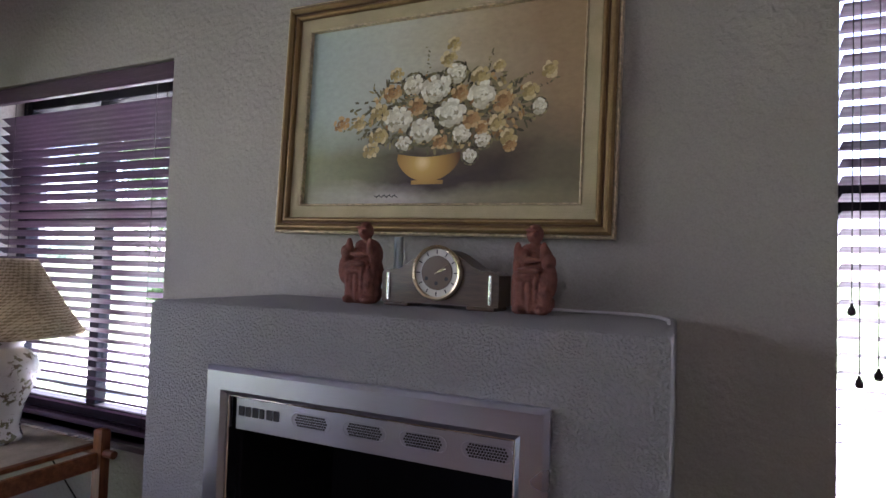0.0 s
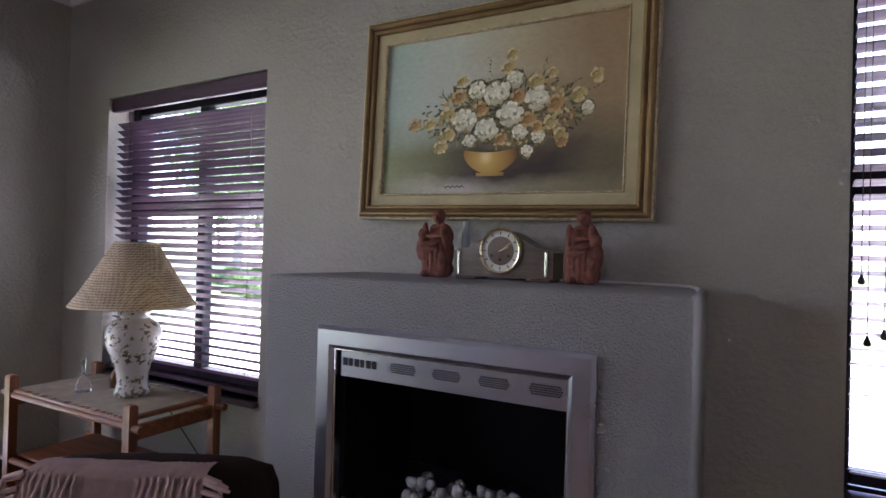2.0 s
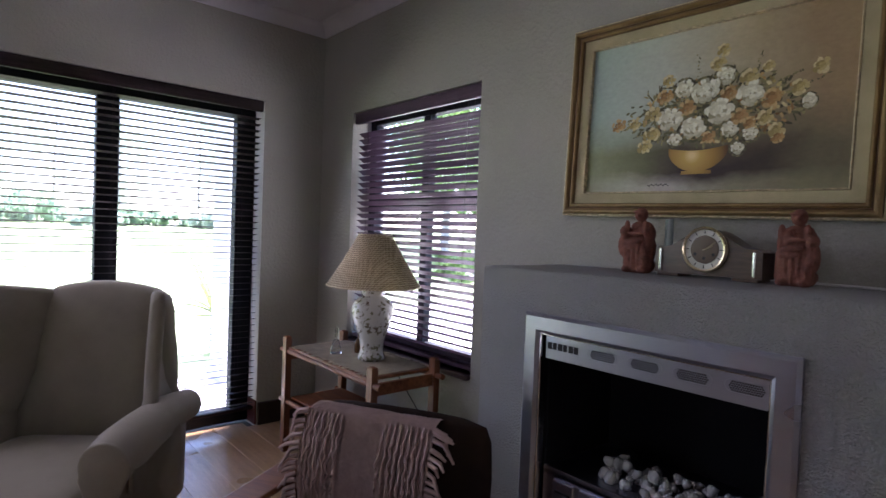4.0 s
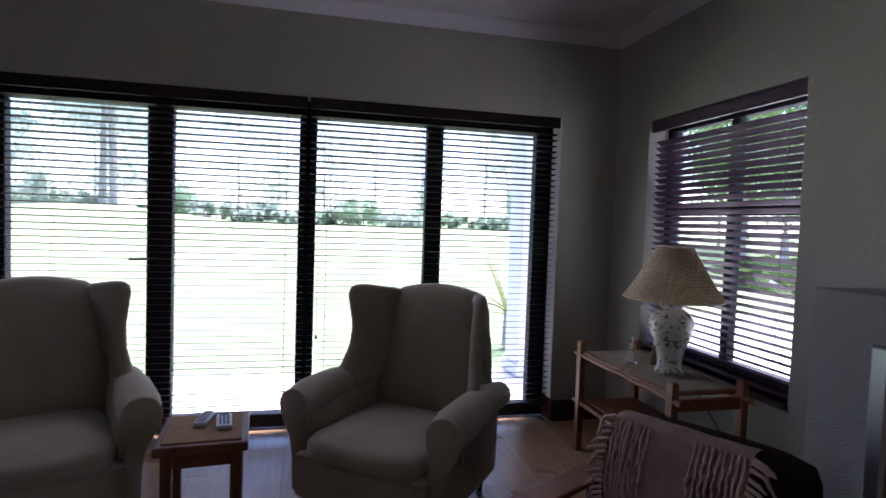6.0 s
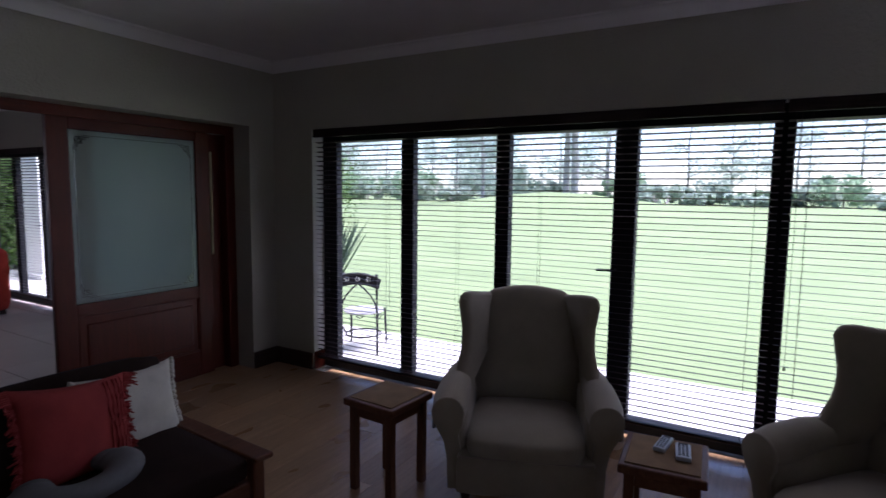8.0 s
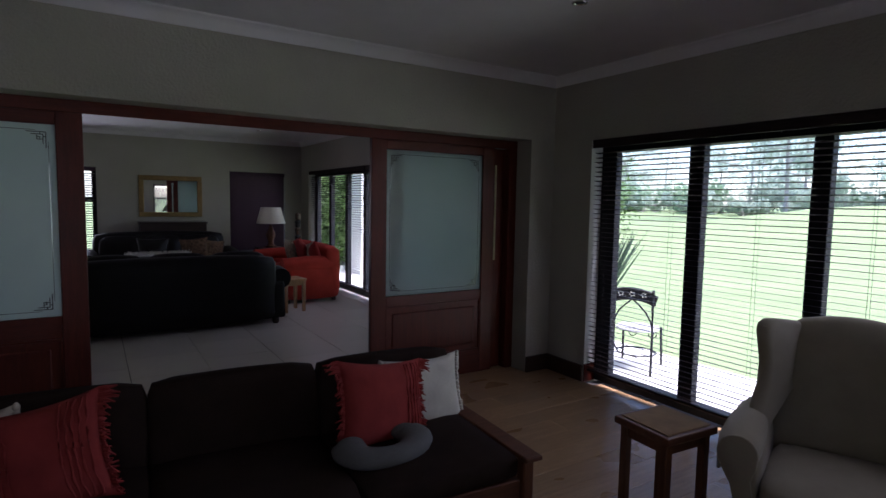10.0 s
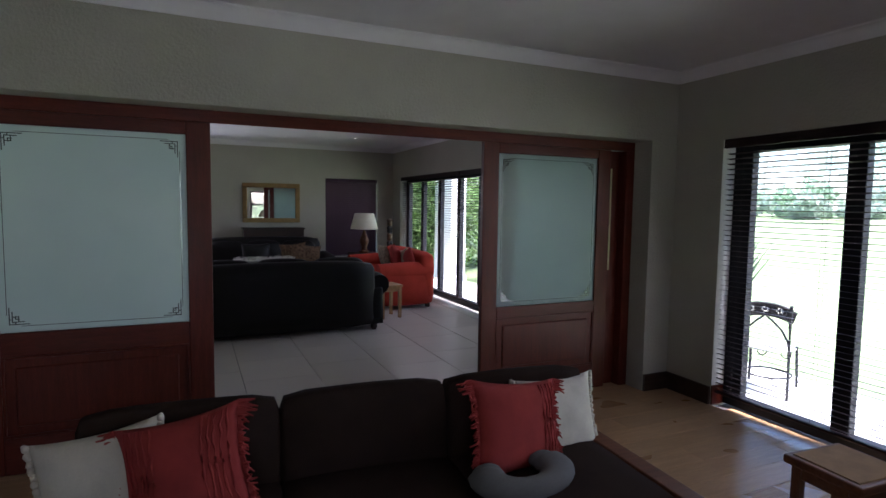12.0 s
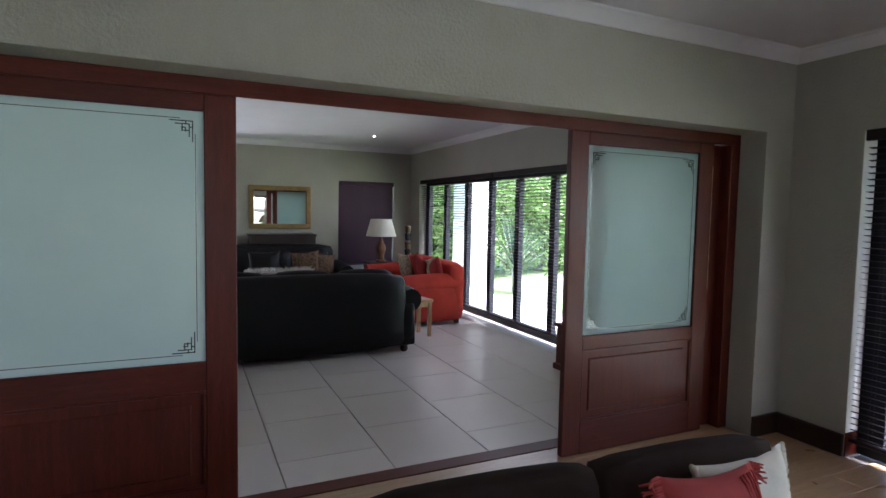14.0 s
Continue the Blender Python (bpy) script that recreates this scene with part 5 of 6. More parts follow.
# ---- wing chairs ----
def wing_chair(label, at):
    """A wing-back armchair that faces its own -y."""
    c = thing("wing_chair", label, "armchair", at, "wing chairs at the garden doors")
    part("seat_frame", soft_box((-0.345, -0.43, 0.11), (0.345, 0.34, 0.33), 0.03, 0.008, 1.0), UPH, c, "", 60)
    part("seat_cushion", soft_box((-0.285, -0.44, 0.29), (0.285, 0.20, 0.425), 0.055, 0.02, 2.0), UPH, c, "plump taupe seat cushion", 60)
    bk = soft_box((-0.262, -0.075, 0.0), (0.262, 0.075, 0.72), 0.05, 0.03, 3.0, 8)
    for v in bk.verts:
        k = max(0.0, v.co.z / 0.8)
        v.co.z += 0.030 * (1 - (v.co.x / 0.27) ** 2) * (k ** 6)
        v.co.x *= 1 + 0.05 * k + 0.20 * max(0.0, 1 - (k / 0.72) ** 2)
    part("backrest", moved(bk, pose(0, 0.235, 0.30, -10, 0, 0)), UPH, c, "taupe upholstered backrest", 60)
    for s in (-1, 1):
        prof = [(0.33, 0.46), (-0.10, 0.46), (-0.09, 0.54), (-0.02, 0.64), (0.025, 0.74), (0.04, 0.84), (0.03, 0.93), (0.022, 1.00), (0.04, 1.045), (0.085, 1.056), (0.15, 1.046), (0.26, 1.028), (0.37, 1.005), (0.40, 0.80)]
        w = prism([(y, z) for y, z in prof], 0.062)
        bmesh.ops.bevel(w, geom=w.edges[:], offset=0.026, segments=3, affect="EDGES", profile=0.5)
        m = Matrix(((0, 1, 0, 0), (1, 0, 0, 0), (0, 0, 1, 0), (0, 0, 0, 1)))
        moved(w, m)
        for v in w.verts:
            v.co.x -= 0.031
            v.co.x += s * 0.035 * max(0, (v.co.z - 0.5) / 0.55) ** 2 * (0.4 + 0.6 * max(0, (0.2 - v.co.y) / 0.3))
            v.co.x += s * 0.045 * max(0.0, (0.72 - v.co.z) / 0.26) ** 1.5
            v.co.x += s * 0.42 * (0.11 - v.co.y) * min(1.0, max(0.0, (v.co.z - 0.46) / 0.2))
        bmesh.ops.recalc_face_normals(w, faces=w.faces)
        part("wing", moved(w, pose(s * 0.310, 0.0, 0)), UPH, c, "curved side wing", 60)
        arm = join(moved(tube([(0, 0.28, 0.525), (0, 0.1, 0.545), (0, -0.1, 0.54), (0, -0.25, 0.53), (0, -0.355, 0.515)], [0.066, 0.076, 0.083, 0.088, 0.078], 18), pose(s * 0.385, 0, 0)), soft_box((s * 0.342 - 0.045, -0.355, 0.12), (s * 0.342 + 0.045, 0.30, 0.52), 0.03, 0.005, 4.0, 5))
        part("armrest", arm, UPH, c, "rolled armrest", 60)
        cap = join(moved(tube([(0, -0.05, 0.542), (0, -0.16, 0.538), (0, -0.27, 0.528), (0, -0.36, 0.515)], [0.086, 0.089, 0.093, 0.084], 18), pose(s * 0.388, 0, 0)), moved(box((-0.010, -0.34, 0.41), (0.004, -0.06, 0.52), 0.003, 1), pose(s * 0.462, 0, 0)))
        flap = bmesh.new()
        vs = [flap.verts.new(p) for p in ((s * 0.470, -0.35, 0.51), (s * 0.468, 0.02, 0.53), (s * 0.470, 0.03, 0.40), (s * 0.462, -0.06, 0.24), (s * 0.474, -0.17, 0.37), (s * 0.474, -0.34, 0.41))]
        flap.faces.new(vs)
        bmesh.ops.solidify(flap, geom=flap.faces[:], thickness=0.006)
        part("arm_cover", join(cap, flap), UPH, c, "loose fabric arm cover hanging down", 60)
        fo = [(-0.075, 0.12), (-0.072, 0.30), (-0.055, 0.40), (-0.082, 0.47)]
        fo += [(0.084 * math.cos(radians(a)), 0.515 + 0.084 * math.sin(radians(a))) for a in range(200, -30, -20)]
        fo += [(0.056, 0.43), (0.022, 0.37), (0.004, 0.28), (0.0, 0.12)]
        fp_bm = prism([(s * x, z) for x, z in fo], 0.03)
        bmesh.ops.bevel(fp_bm, geom=fp_bm.edges[:], offset=0.008, segments=2, affect="EDGES", profile=0.5)
        part("arm_front", moved(fp_bm, pose(s * 0.388, -0.385, 0)), UPH, c, "curved front panel of the arm", 50)
        for y in (-0.37, 0.29):
            part("leg", lathe([(0.014, 0.0), (0.018, 0.02), (0.022, 0.07), (0.030, 0.125), (0.034, 0.15)], 16), DARKTRIM, c, "turned dark wooden leg", 50, pose(s * 0.295, y, 0))
    part("piping", tube([(-0.32, -0.438, 0.32), (0, -0.444, 0.325), (0.32, -0.438, 0.32)], 0.006, 6), UPHD, c, "", 60)
    return c


def facing(x, y, ang):
    """At x, y on the floor; ang: the way it faces, degrees from +x."""
    return pose(x, y, 0, 0, 0, ang + 90)


wing_chair("taupe wing-back armchair with loose arm covers", facing(-2.36, -1.585, 22))
wing_chair("taupe wing-back armchair turned towards the room", facing(-2.25, 0.09, -39))

# ---- stools ----
def stool(label, at):
    s = thing("wooden_stool", label, "stool", at, "small tables by the chairs")
    part("seat_frame", box((-0.18, -0.17, 0.475), (0.18, 0.17, 0.515), 0.008, 2), STOOLW, s, "red-brown rim")
    part("seat_panel", box((-0.155, -0.145, 0.514), (0.155, 0.145, 0.521), 0.003, 1), STOOLT, s, "tan inset top")
    for x, y in ((0, -0.125), (0, 0.125)):
        part("apron", box((-0.115, y - 0.01, 0.415), (0.115, y + 0.01, 0.475), 0.002, 1), STOOLW, s)
    for x in (-0.135, 0.135):
        part("apron", box((x - 0.01, -0.105, 0.415), (x + 0.01, 0.105, 0.475), 0.002, 1), STOOLW, s)
        for y in (-0.125, 0.125):
            part("leg", box((x - 0.021, y - 0.021, 0.0), (x + 0.021, y + 0.021, 0.475), 0.004, 1), STOOLWZ, s)
    return s


stool("red-brown wooden stool with a tan top", pose(-1.915, -2.205, 0, 0, 0, -4))
stool("red-brown wooden stool holding two remote controls", pose(-1.965, -0.795, 0, 0, 0, 5))
def remote(at, label, w):
    r = thing("remote_control", label, "remote control", at)
    part("case", box((-w / 2, -0.075, 0), (w / 2, 0.075, 0.02), 0.006, 2), REMOTE, r)
    for i in range(6):
        for j in range(3):
            part("button", box((-w * 0.34 + j * w * 0.25, -0.06 + i * 0.019, 0.0195), (-w * 0.34 + j * w * 0.25 + w * 0.17, -0.05 + i * 0.019, 0.0225), 0.001, 1), RUBBER, r)
    part("display", box((-w * 0.33, 0.052, 0.0195), (w * 0.33, 0.068, 0.021)), RUBBER, r)
remote(pose(-2.03, -0.81, 0.522, 0, 0, 84), "silver remote control with dark buttons", 0.05)
remote(pose(-1.99, -0.725, 0.522, 0, 0, 98), "wider silver remote control with dark buttons", 0.06)

# ---- sofa ----
SR = pose(-0.04, -2.95, 0, 0, 0, -4.0) @ Matrix.Diagonal((0.965, 1.0, 1.0, 1.0))
sf2 = thing("sofa", "long dark brown sofa on a red-brown wooden frame", "sofa", SR)
part("seat_rail", box((-1.20, 0.40, 0.20), (1.20, 0.44, 0.30), 0.006, 1), STOOLW, sf2)
part("seat_base", box((-1.20, -0.40, 0.24), (1.20, 0.40, 0.30), 0.006, 1), STOOLW, sf2)
for i in range(3):
    x0 = -1.19 + i * 0.795
    part("seat_cushion", soft_box((x0, -0.28, 0.30), (x0 + 0.79, 0.45, 0.43), 0.04, 0.012, i), BROWNF, sf2, "", 60)
    b = soft_box((0.005, -0.075, 0.0), (0.785, 0.075, 0.44), 0.045, 0.012, i + 5.0)
    part("back_cushion", moved(b, pose(x0, -0.245, 0.33, 9, 0, 0)), BROWNF, sf2, "dark brown back cushion", 60)
part("back_rail", box((-1.20, -0.44, 0.24), (1.20, -0.40, 0.62), 0.006, 1), STOOLW, sf2)
for s in (-1, 1):
    part("end_board", box((s * 1.235 - 0.05, -0.44, 0.40), (s * 1.235 + 0.05, 0.50, 0.425), 0.008, 2), STOOLW, sf2, "flat wooden end arm")
    for y in (-0.40, 0.43):
        part("leg", box((s * 1.235 - 0.03, y - 0.03, 0), (s * 1.235 + 0.03, y + 0.03, 0.40), 0.006, 1), STOOLWZ, sf2)
    part("end_rail", box((s * 1.235 - 0.02, -0.37, 0.18), (s * 1.235 + 0.02, 0.40, 0.26), 0.004, 1), STOOLW, sf2)


def cushion(name, label, at, w, h, t, m, seed, fringe=0, pleats=(), edge=False):
    c = thing(name, label, "cushion", at)
    part("cover", pillow(w, h, t, 22, seed, 0.11), m, c, "", 80)
    rnd = random.Random(int(seed * 10))
    if fringe:
        for s in (-1, 1):
            for k in range(fringe):
                z = -h / 2 + h * (k + 0.5) / fringe
                x = s * w / 2 * (0.89 + 0.11 * (2 * z / h) ** 2)
                L = rnd.uniform(0.018, 0.042) + (0.035 if k > fringe * 0.85 else 0.0)
                part("fringe_strand", tube([(x, 0, z), (x + s * L * 0.5, rnd.uniform(-0.012, 0.012), z - 0.004), (x + s * L, rnd.uniform(-0.02, 0.02), z - rnd.uniform(0.0, 0.03))], [0.006, 0.0055, 0.003], 5), m, c)
    if pleats:
        for s in pleats:
            for sy in (-1, 1):
                for q in range(5):
                    x = s * (w / 2 - 0.035 - 0.024 * q)
                    pts = []
                    for k in range(15):
                        z = (-0.46 + 0.92 * k / 14) * h
                        u, v = 2 * x / w, 2 * z / h
                        full = max(0.0, (1 - abs(u) ** 2.6) * (1 - abs(v) ** 2.6)) ** 0.5
                        pts.append((x * (1 - 0.11 * (1 - v * v)) + rnd.uniform(-0.005, 0.005), sy * (t / 2 * full + 0.001), z * (1 - 0.11 * (1 - u * u))))
                    part("pleat", tube(pts, [0.005 + 0.002 * math.sin(1.7 * k + q) for k in range(len(pts))], 6), m, c, "", 80)
    if edge:
        tufts = [mesh_of(ball((0, 0, 0), q, 6), "tuft", m, 70) for q in (0.010, 0.013, 0.015)]
        for s in (-1, 1):
            for k in range(46):
                z = -h / 2 + h * (k + 0.5) / 46
                x = s * w / 2 * (0.89 + 0.11 * (2 * z / h) ** 2)
                ob = new("tuft", tufts[k % 3])
                ob.parent = c
                ob.matrix_basis = pose(x + s * 0.006 + rnd.uniform(-0.003, 0.003), rnd.uniform(-0.008, 0.008), z)
    return c


cushion("scatter_cushion", "cream cotton cushion with tufted edges", pose(-1.0, -3.06, 0.55, 16, -2, 4), 0.50, 0.41, 0.13, CREAM, 1.3, edge=True)
cushion("scatter_cushion", "rust-red pleated cushion with a fringed edge", pose(-0.69, -2.93, 0.595, 19, -8, 8), 0.50, 0.43, 0.15, RUST, 2.1, fringe=52, pleats=(-1,))
cushion("scatter_cushion", "cream cotton cushion with tufted edges", pose(0.985, -3.17, 0.545, 16, 10, -8), 0.46, 0.40, 0.13, CREAM, 3.7, edge=True)
cushion("scatter_cushion", "rust-red pleated cushion with a fringed edge", pose(0.70, -3.06, 0.585, 20, 12, -12), 0.46, 0.43, 0.15, RUST, 4.4, fringe=52, pleats=(-1, 1))
npl = thing("neck_pillow", "grey horseshoe neck pillow lying on the sofa", "neck pillow", pose(-0.605, -2.75, 0.474, 8, 0, 184) @ Matrix.Diagonal((1.30, 0.82, 0.66, 1.0)))
pts = [(0.13 * math.cos(radians(a)), 0.13 * math.sin(radians(a)), 0.0) for a in range(150, 392, 12)]
rad = [0.05] + [0.066] * (len(pts) - 2) + [0.05]
part("cover", join(tube(pts, rad, 16), ball(pts[0], 0.055, 14), ball(pts[-1], 0.055, 14)), GREYF, npl, "", 80)
part("toggle", ball((pts[-1][0] + 0.01, pts[-1][1] + 0.06, 0.0), 0.009, 8), WHITEP, npl)

# ---- low chair with the throw, before the fireplace ----
CA = math.degrees(math.atan2(0.34, 0.59))
lc = thing("easy_chair", "dark brown easy chair with flat wooden arms", "armchair", pose(-0.985, 0.62, 0, 0, 0, CA) @ Matrix.Diagonal((1.0, 1.0, 0.955, 1.0)))
b = soft_box((-0.335, -0.06, 0.0), (0.335, 0.06, 0.44), 0.045, 0.02, 9.0)
part("back_cushion", moved(b, pose(0, 0.31, 0.30, -10, 0, 0)), BROWNF, lc, "dark brown back cushion", 60)
part("seat_cushion", soft_box((-0.335, -0.36, 0.28), (0.335, 0.26, 0.42), 0.04, 0.015, 8.0), BROWNF, lc, "", 60)
part("seat_base", box((-0.335, -0.34, 0.22), (0.335, 0.34, 0.28), 0.005, 1), TEAK, lc)
part("back_rail", box((-0.335, 0.385, 0.30), (0.335, 0.415, 0.58), 0.005, 1), TEAK, lc)
for s in (-1, 1):
    part("arm", box((s * 0.395 - 0.058, -0.43, 0.455), (s * 0.395 + 0.058, 0.40, 0.48), 0.008, 2), TEAK, lc, "flat wooden arm board")
    for y in (-0.36, 0.34):
        part("leg", box((s * 0.39 - 0.025, y - 0.03, 0), (s * 0.39 + 0.025, y + 0.03, 0.455), 0.005, 1), TEAKZ, lc)
    part("side_rail", box((s * 0.365 - 0.012, -0.33, 0.22), (s * 0.365 + 0.012, 0.31, 0.28), 0.004, 1), TEAK, lc)


def draped():
    """A cloth laid over the front of the backrest, ribbed along its length."""
    bm = bmesh.new()
    nx, nz = 64, 30
    grid = []
    for i in range(nx + 1):
        row = []
        for j in range(nz + 1):
            x = -0.27 + 0.46 * i / nx
            u = j / nz
            rib = 0.004 * math.sin(i * 2.4) * (1 if i < 22 or i > 40 else 0.15)
            wob = 0.008 * noise.noise(Vector((x * 9, u * 5, 2)))
            if u < 0.12:
                y, z = 0.385 - 0.115 * (u / 0.12), 0.748 + 0.012 * math.sin(math.pi * u / 0.12) - 0.012 * (1 - u / 0.12)
            else:
                k = (u - 0.12) / 0.88
                y, z = 0.268 - 0.065 * k - 0.035 * math.sin(math.pi * k), 0.748 - 0.32 * k
            row.append(bm.verts.new((x + 0.004 * noise.noise(Vector((u * 8, i * 0.1, 0))), y - rib + wob - 0.012, z + 0.004 * noise.noise(Vector((x * 14, u * 3, 7))) - 0.015 * (x + 0.05))))
        grid.append(row)
    for i in range(nx):
        for j in range(nz):
            bm.faces.new((grid[i][j], grid[i + 1][j], grid[i + 1][j + 1], grid[i][j + 1]))
    bmesh.ops.solidify(bm, geom=bm.faces[:], thickness=0.006)
    return bm


th = thing("throw_blanket", "mushroom ribbed cotton throw with fringes over the chair", "throw", pose(-0.985, 0.62, 0, 0, 0, CA) @ Matrix.Diagonal((1.0, 1.0, 0.955, 1.0)))
part("cloth", draped(), THROW, th, "", 80)
rnd = random.Random(11)
for s, xe in ((-1, -0.27), (1, 0.19)):
    for k in range(17):
        u = min(1.0, 0.03 + 0.97 * k / 16 + rnd.uniform(-0.012, 0.012))
        kk = max(0, (u - 0.12) / 0.88)
        y, z = 0.25 - 0.065 * kk - 0.035 * math.sin(math.pi * kk), 0.745 - 0.32 * kk - 0.015 * (xe + 0.05)
        L = rnd.uniform(0.045, 0.085)
        part("fringe_strand", tube([(xe, y, z), (xe + s * L * 0.5, y - rnd.uniform(0.005, 0.02), z - 0.008), (xe + s * L * rnd.uniform(0.6, 1), y - rnd.uniform(0.0, 0.03), z - rnd.uniform(0.015, 0.075))], [0.0085, 0.0075, 0.004], 6), THROW, th, "", 60)
for x in [-0.255 + 0.017 * k for k in range(8)] + [0.02 + 0.019 * k for k in range(9)]:
    pts = []
    for j in range(4, 31):
        k = max(0, (j / 30 - 0.12) / 0.88)
        pts.append((x + 0.010 * noise.noise(Vector((x * 50, j * 0.45, 0))), 0.268 - 0.065 * k - 0.035 * math.sin(math.pi * k) - 0.019 + 0.006 * noise.noise(Vector((x * 9, j / 6, 2))), 0.748 - 0.32 * k - 0.015 * (x + 0.05)))
    part("rib", tube(pts, [rnd.uniform(0.0022, 0.0068) for q in range(len(pts))], 5), THROW, th, "", 60)

# ---- the next room ----
def leather_sofa(label, at, L, seat_h=0.44, back_h=0.90):
    s = thing("leather_sofa", label, "sofa", at)
    h = L / 2
    part("base", soft_box((-h, -0.42, 0.06), (h, 0.42, 0.30), 0.04, 0.01, 1.0), LEATHER, s, "", 60)
    bb = soft_box((-h + 0.13, 0.22, 0.06), (h - 0.13, 0.46, back_h), 0.10, 0.02, 2.0, 8)
    part("backrest", bb, LEATHER, s, "", 60)
    n = 2 if L < 2.2 else 3
    w = (L - 0.46) / n
    for i in range(n):
        x0 = -h + 0.23 + i * w
        part("seat_cushion", soft_box((x0, -0.44, 0.29), (x0 + w - 0.01, 0.22, seat_h + 0.02), 0.06, 0.02, i), LEATHER, s, "", 60)
        part("back_cushion", moved(soft_box((0, -0.09, 0), (w - 0.01, 0.09, 0.48), 0.08, 0.03, i + 3.0), pose(x0, 0.17, seat_h, -12, 0, 0)), LEATHER, s, "", 60)
    for q in (-1, 1):
        part("armrest", join(soft_box((q * (h - 0.10) - 0.10, -0.42, 0.12), (q * (h - 0.10) + 0.10, 0.42, 0.56), 0.05, 0.01, 6.0), moved(tube([(0, -0.44, 0.56), (0, -0.2, 0.58), (0, 0.2, 0.59), (0, 0.40, 0.58)], [0.12, 0.13, 0.14, 0.13], 20), pose(q * (h - 0.06), 0, 0))), LEATHER, s, "rolled leather arm", 60)
        for y in (-0.36, 0.36):
            part("foot", lathe([(0.03, 0), (0.045, 0.03), (0.04, 0.07), (0.05, 0.11)], 16), DARKTRIM, s, "", 50, pose(q * (h - 0.12), y, 0))
    return s


leather_sofa("large black leather sofa seen from its back", pose(-0.33, -7.98, 0, 0, 0, 1.5), 2.5, back_h=0.885)
leather_sofa("black leather sofa facing the room with cushions", pose(-0.52, -11.05, 0, 0, 0, 180), 2.3, back_h=0.98)
cab = thing("low_cabinet", "dark wooden cabinet behind the leather sofa", "cabinet", pose(-0.75, -11.72, 0))
part("carcass", box((-0.54, -0.18, 0.0), (0.54, 0.18, 1.12), 0.005, 1), DARKTRIM, cab)
part("cabinet_top", box((-0.56, -0.20, 1.12), (0.56, 0.19, 1.15), 0.005, 1), DARKTRIM, cab)
cushion("scatter_cushion", "leopard print fur cushion on the leather sofa", pose(-0.98, -10.83, 0.69, 12, 6, -8), 0.46, 0.44, 0.16, LEOP, 6.1)
cushion("scatter_cushion", "leopard print fur cushion on the leather sofa", pose(-1.28, -10.86, 0.67, 12, -8, 14), 0.40, 0.40, 0.15, LEOP, 7.3)
cushion("scatter_cushion", "black leather cushion on the sofa", pose(-0.35, -10.85, 0.69, 12, 0, 0), 0.5, 0.46, 0.16, LEATHER, 8.2)
wt = thing("wool_throw", "white shaggy wool throw on a sofa arm", "throw", pose(-0.15, -8.05, 0.885))
def shag():
    bms = []
    rn2 = random.Random(3)
    for i in range(420):
        x, y = rn2.uniform(-0.38, 0.32), rn2.uniform(-0.22, 0.06)
        bms.append(cyl((x, y, 0.0), (x + rn2.uniform(-0.03, 0.03), y + rn2.uniform(-0.03, 0.03), rn2.uniform(0.02, 0.05)), 0.006, 0.002, 4))
    return join(box((-0.40, -0.24, -0.012), (0.34, 0.08, 0.012), 0.01, 2), *bms)
part("fleece", shag(), WHITEF, wt)

rs = thing("red_sofa", "orange-red fabric sofa side-on by the windows", "sofa", pose(-2.38, -9.75, 0, 0, 0, 90))
part("base", soft_box((-0.92, -0.45, 0.06), (0.92, 0.42, 0.32), 0.05, 0.01, 1.0), REDF, rs, "", 60)
part("backrest", soft_box((-0.95, 0.18, 0.10), (0.95, 0.46, 0.86), 0.10, 0.02, 2.0, 8), REDF, rs, "", 60)
for i in range(2):
    part("seat_cushion", soft_box((-0.70 + 0.70 * i, -0.46, 0.31), (-0.01 + 0.70 * i, 0.2, 0.47), 0.06, 0.02, i), REDF, rs, "", 60)
    q = -1 if i else 1
    part("armrest", join(soft_box((q * 0.83 - 0.13, -0.45, 0.06), (q * 0.83 + 0.13, 0.42, 0.58), 0.06, 0.02, 3.0), moved(tube([(0, -0.46, 0.57), (0, 0.0, 0.585), (0, 0.42, 0.58)], [0.13, 0.14, 0.13], 20), pose(q * 0.84, 0, 0))), REDF, rs, "rolled red arm", 60)
    for y in (-0.38, 0.36):
        part("foot", box((q * 0.85 - 0.03, y - 0.03, 0), (q * 0.85 + 0.03, y + 0.03, 0.07), 0.004, 1), DARKTRIM, rs)
for k, (y, m, lab) in enumerate(((-9.25, FAWN, "mottled fawn cushion on the red sofa"), (-9.45, REDD, "deep red cushion on the red sofa"), (-9.8, REDD, "deep red cushion on the red sofa"), (-10.15, FAWN, "mottled fawn cushion on the red sofa"), (-9.1, REDD, "deep red cushion on the red sofa"))):
    cushion("scatter_cushion", lab, pose(-2.50 + 0.07 * (k % 2), y, 0.70 + 0.02 * (k % 3), 12, random.uniform(-12, 12), 90 + random.uniform(-15, 15)), 0.42, 0.42, 0.14, m, 10 + k * 1.7)

et = thing("end_table", "dark wooden end table under the lamp", "side table", pose(-2.40, -11.3, 0))
part("table_top", box((-0.26, -0.26, 0.64), (0.26, 0.26, 0.67), 0.006, 1), DARKTRIM, et)
for x in (-0.22, 0.22):
    for y in (-0.22, 0.22):
        part("leg", box((x - 0.025, y - 0.025, 0), (x + 0.025, y + 0.025, 0.64), 0.004, 1), DARKTRIM, et)
fl = thing("table_lamp", "brown wooden table lamp with a cream shade", "lamp", pose(-2.40, -11.3, 0.67))
part("lamp_base", lathe([(0.10, 0.0), (0.10, 0.03), (0.06, 0.05), (0.05, 0.12), (0.085, 0.2), (0.09, 0.26), (0.05, 0.34), (0.03, 0.40), (0.015, 0.44)], 24), STOOLWZ, fl, "turned brown wood base", 50)
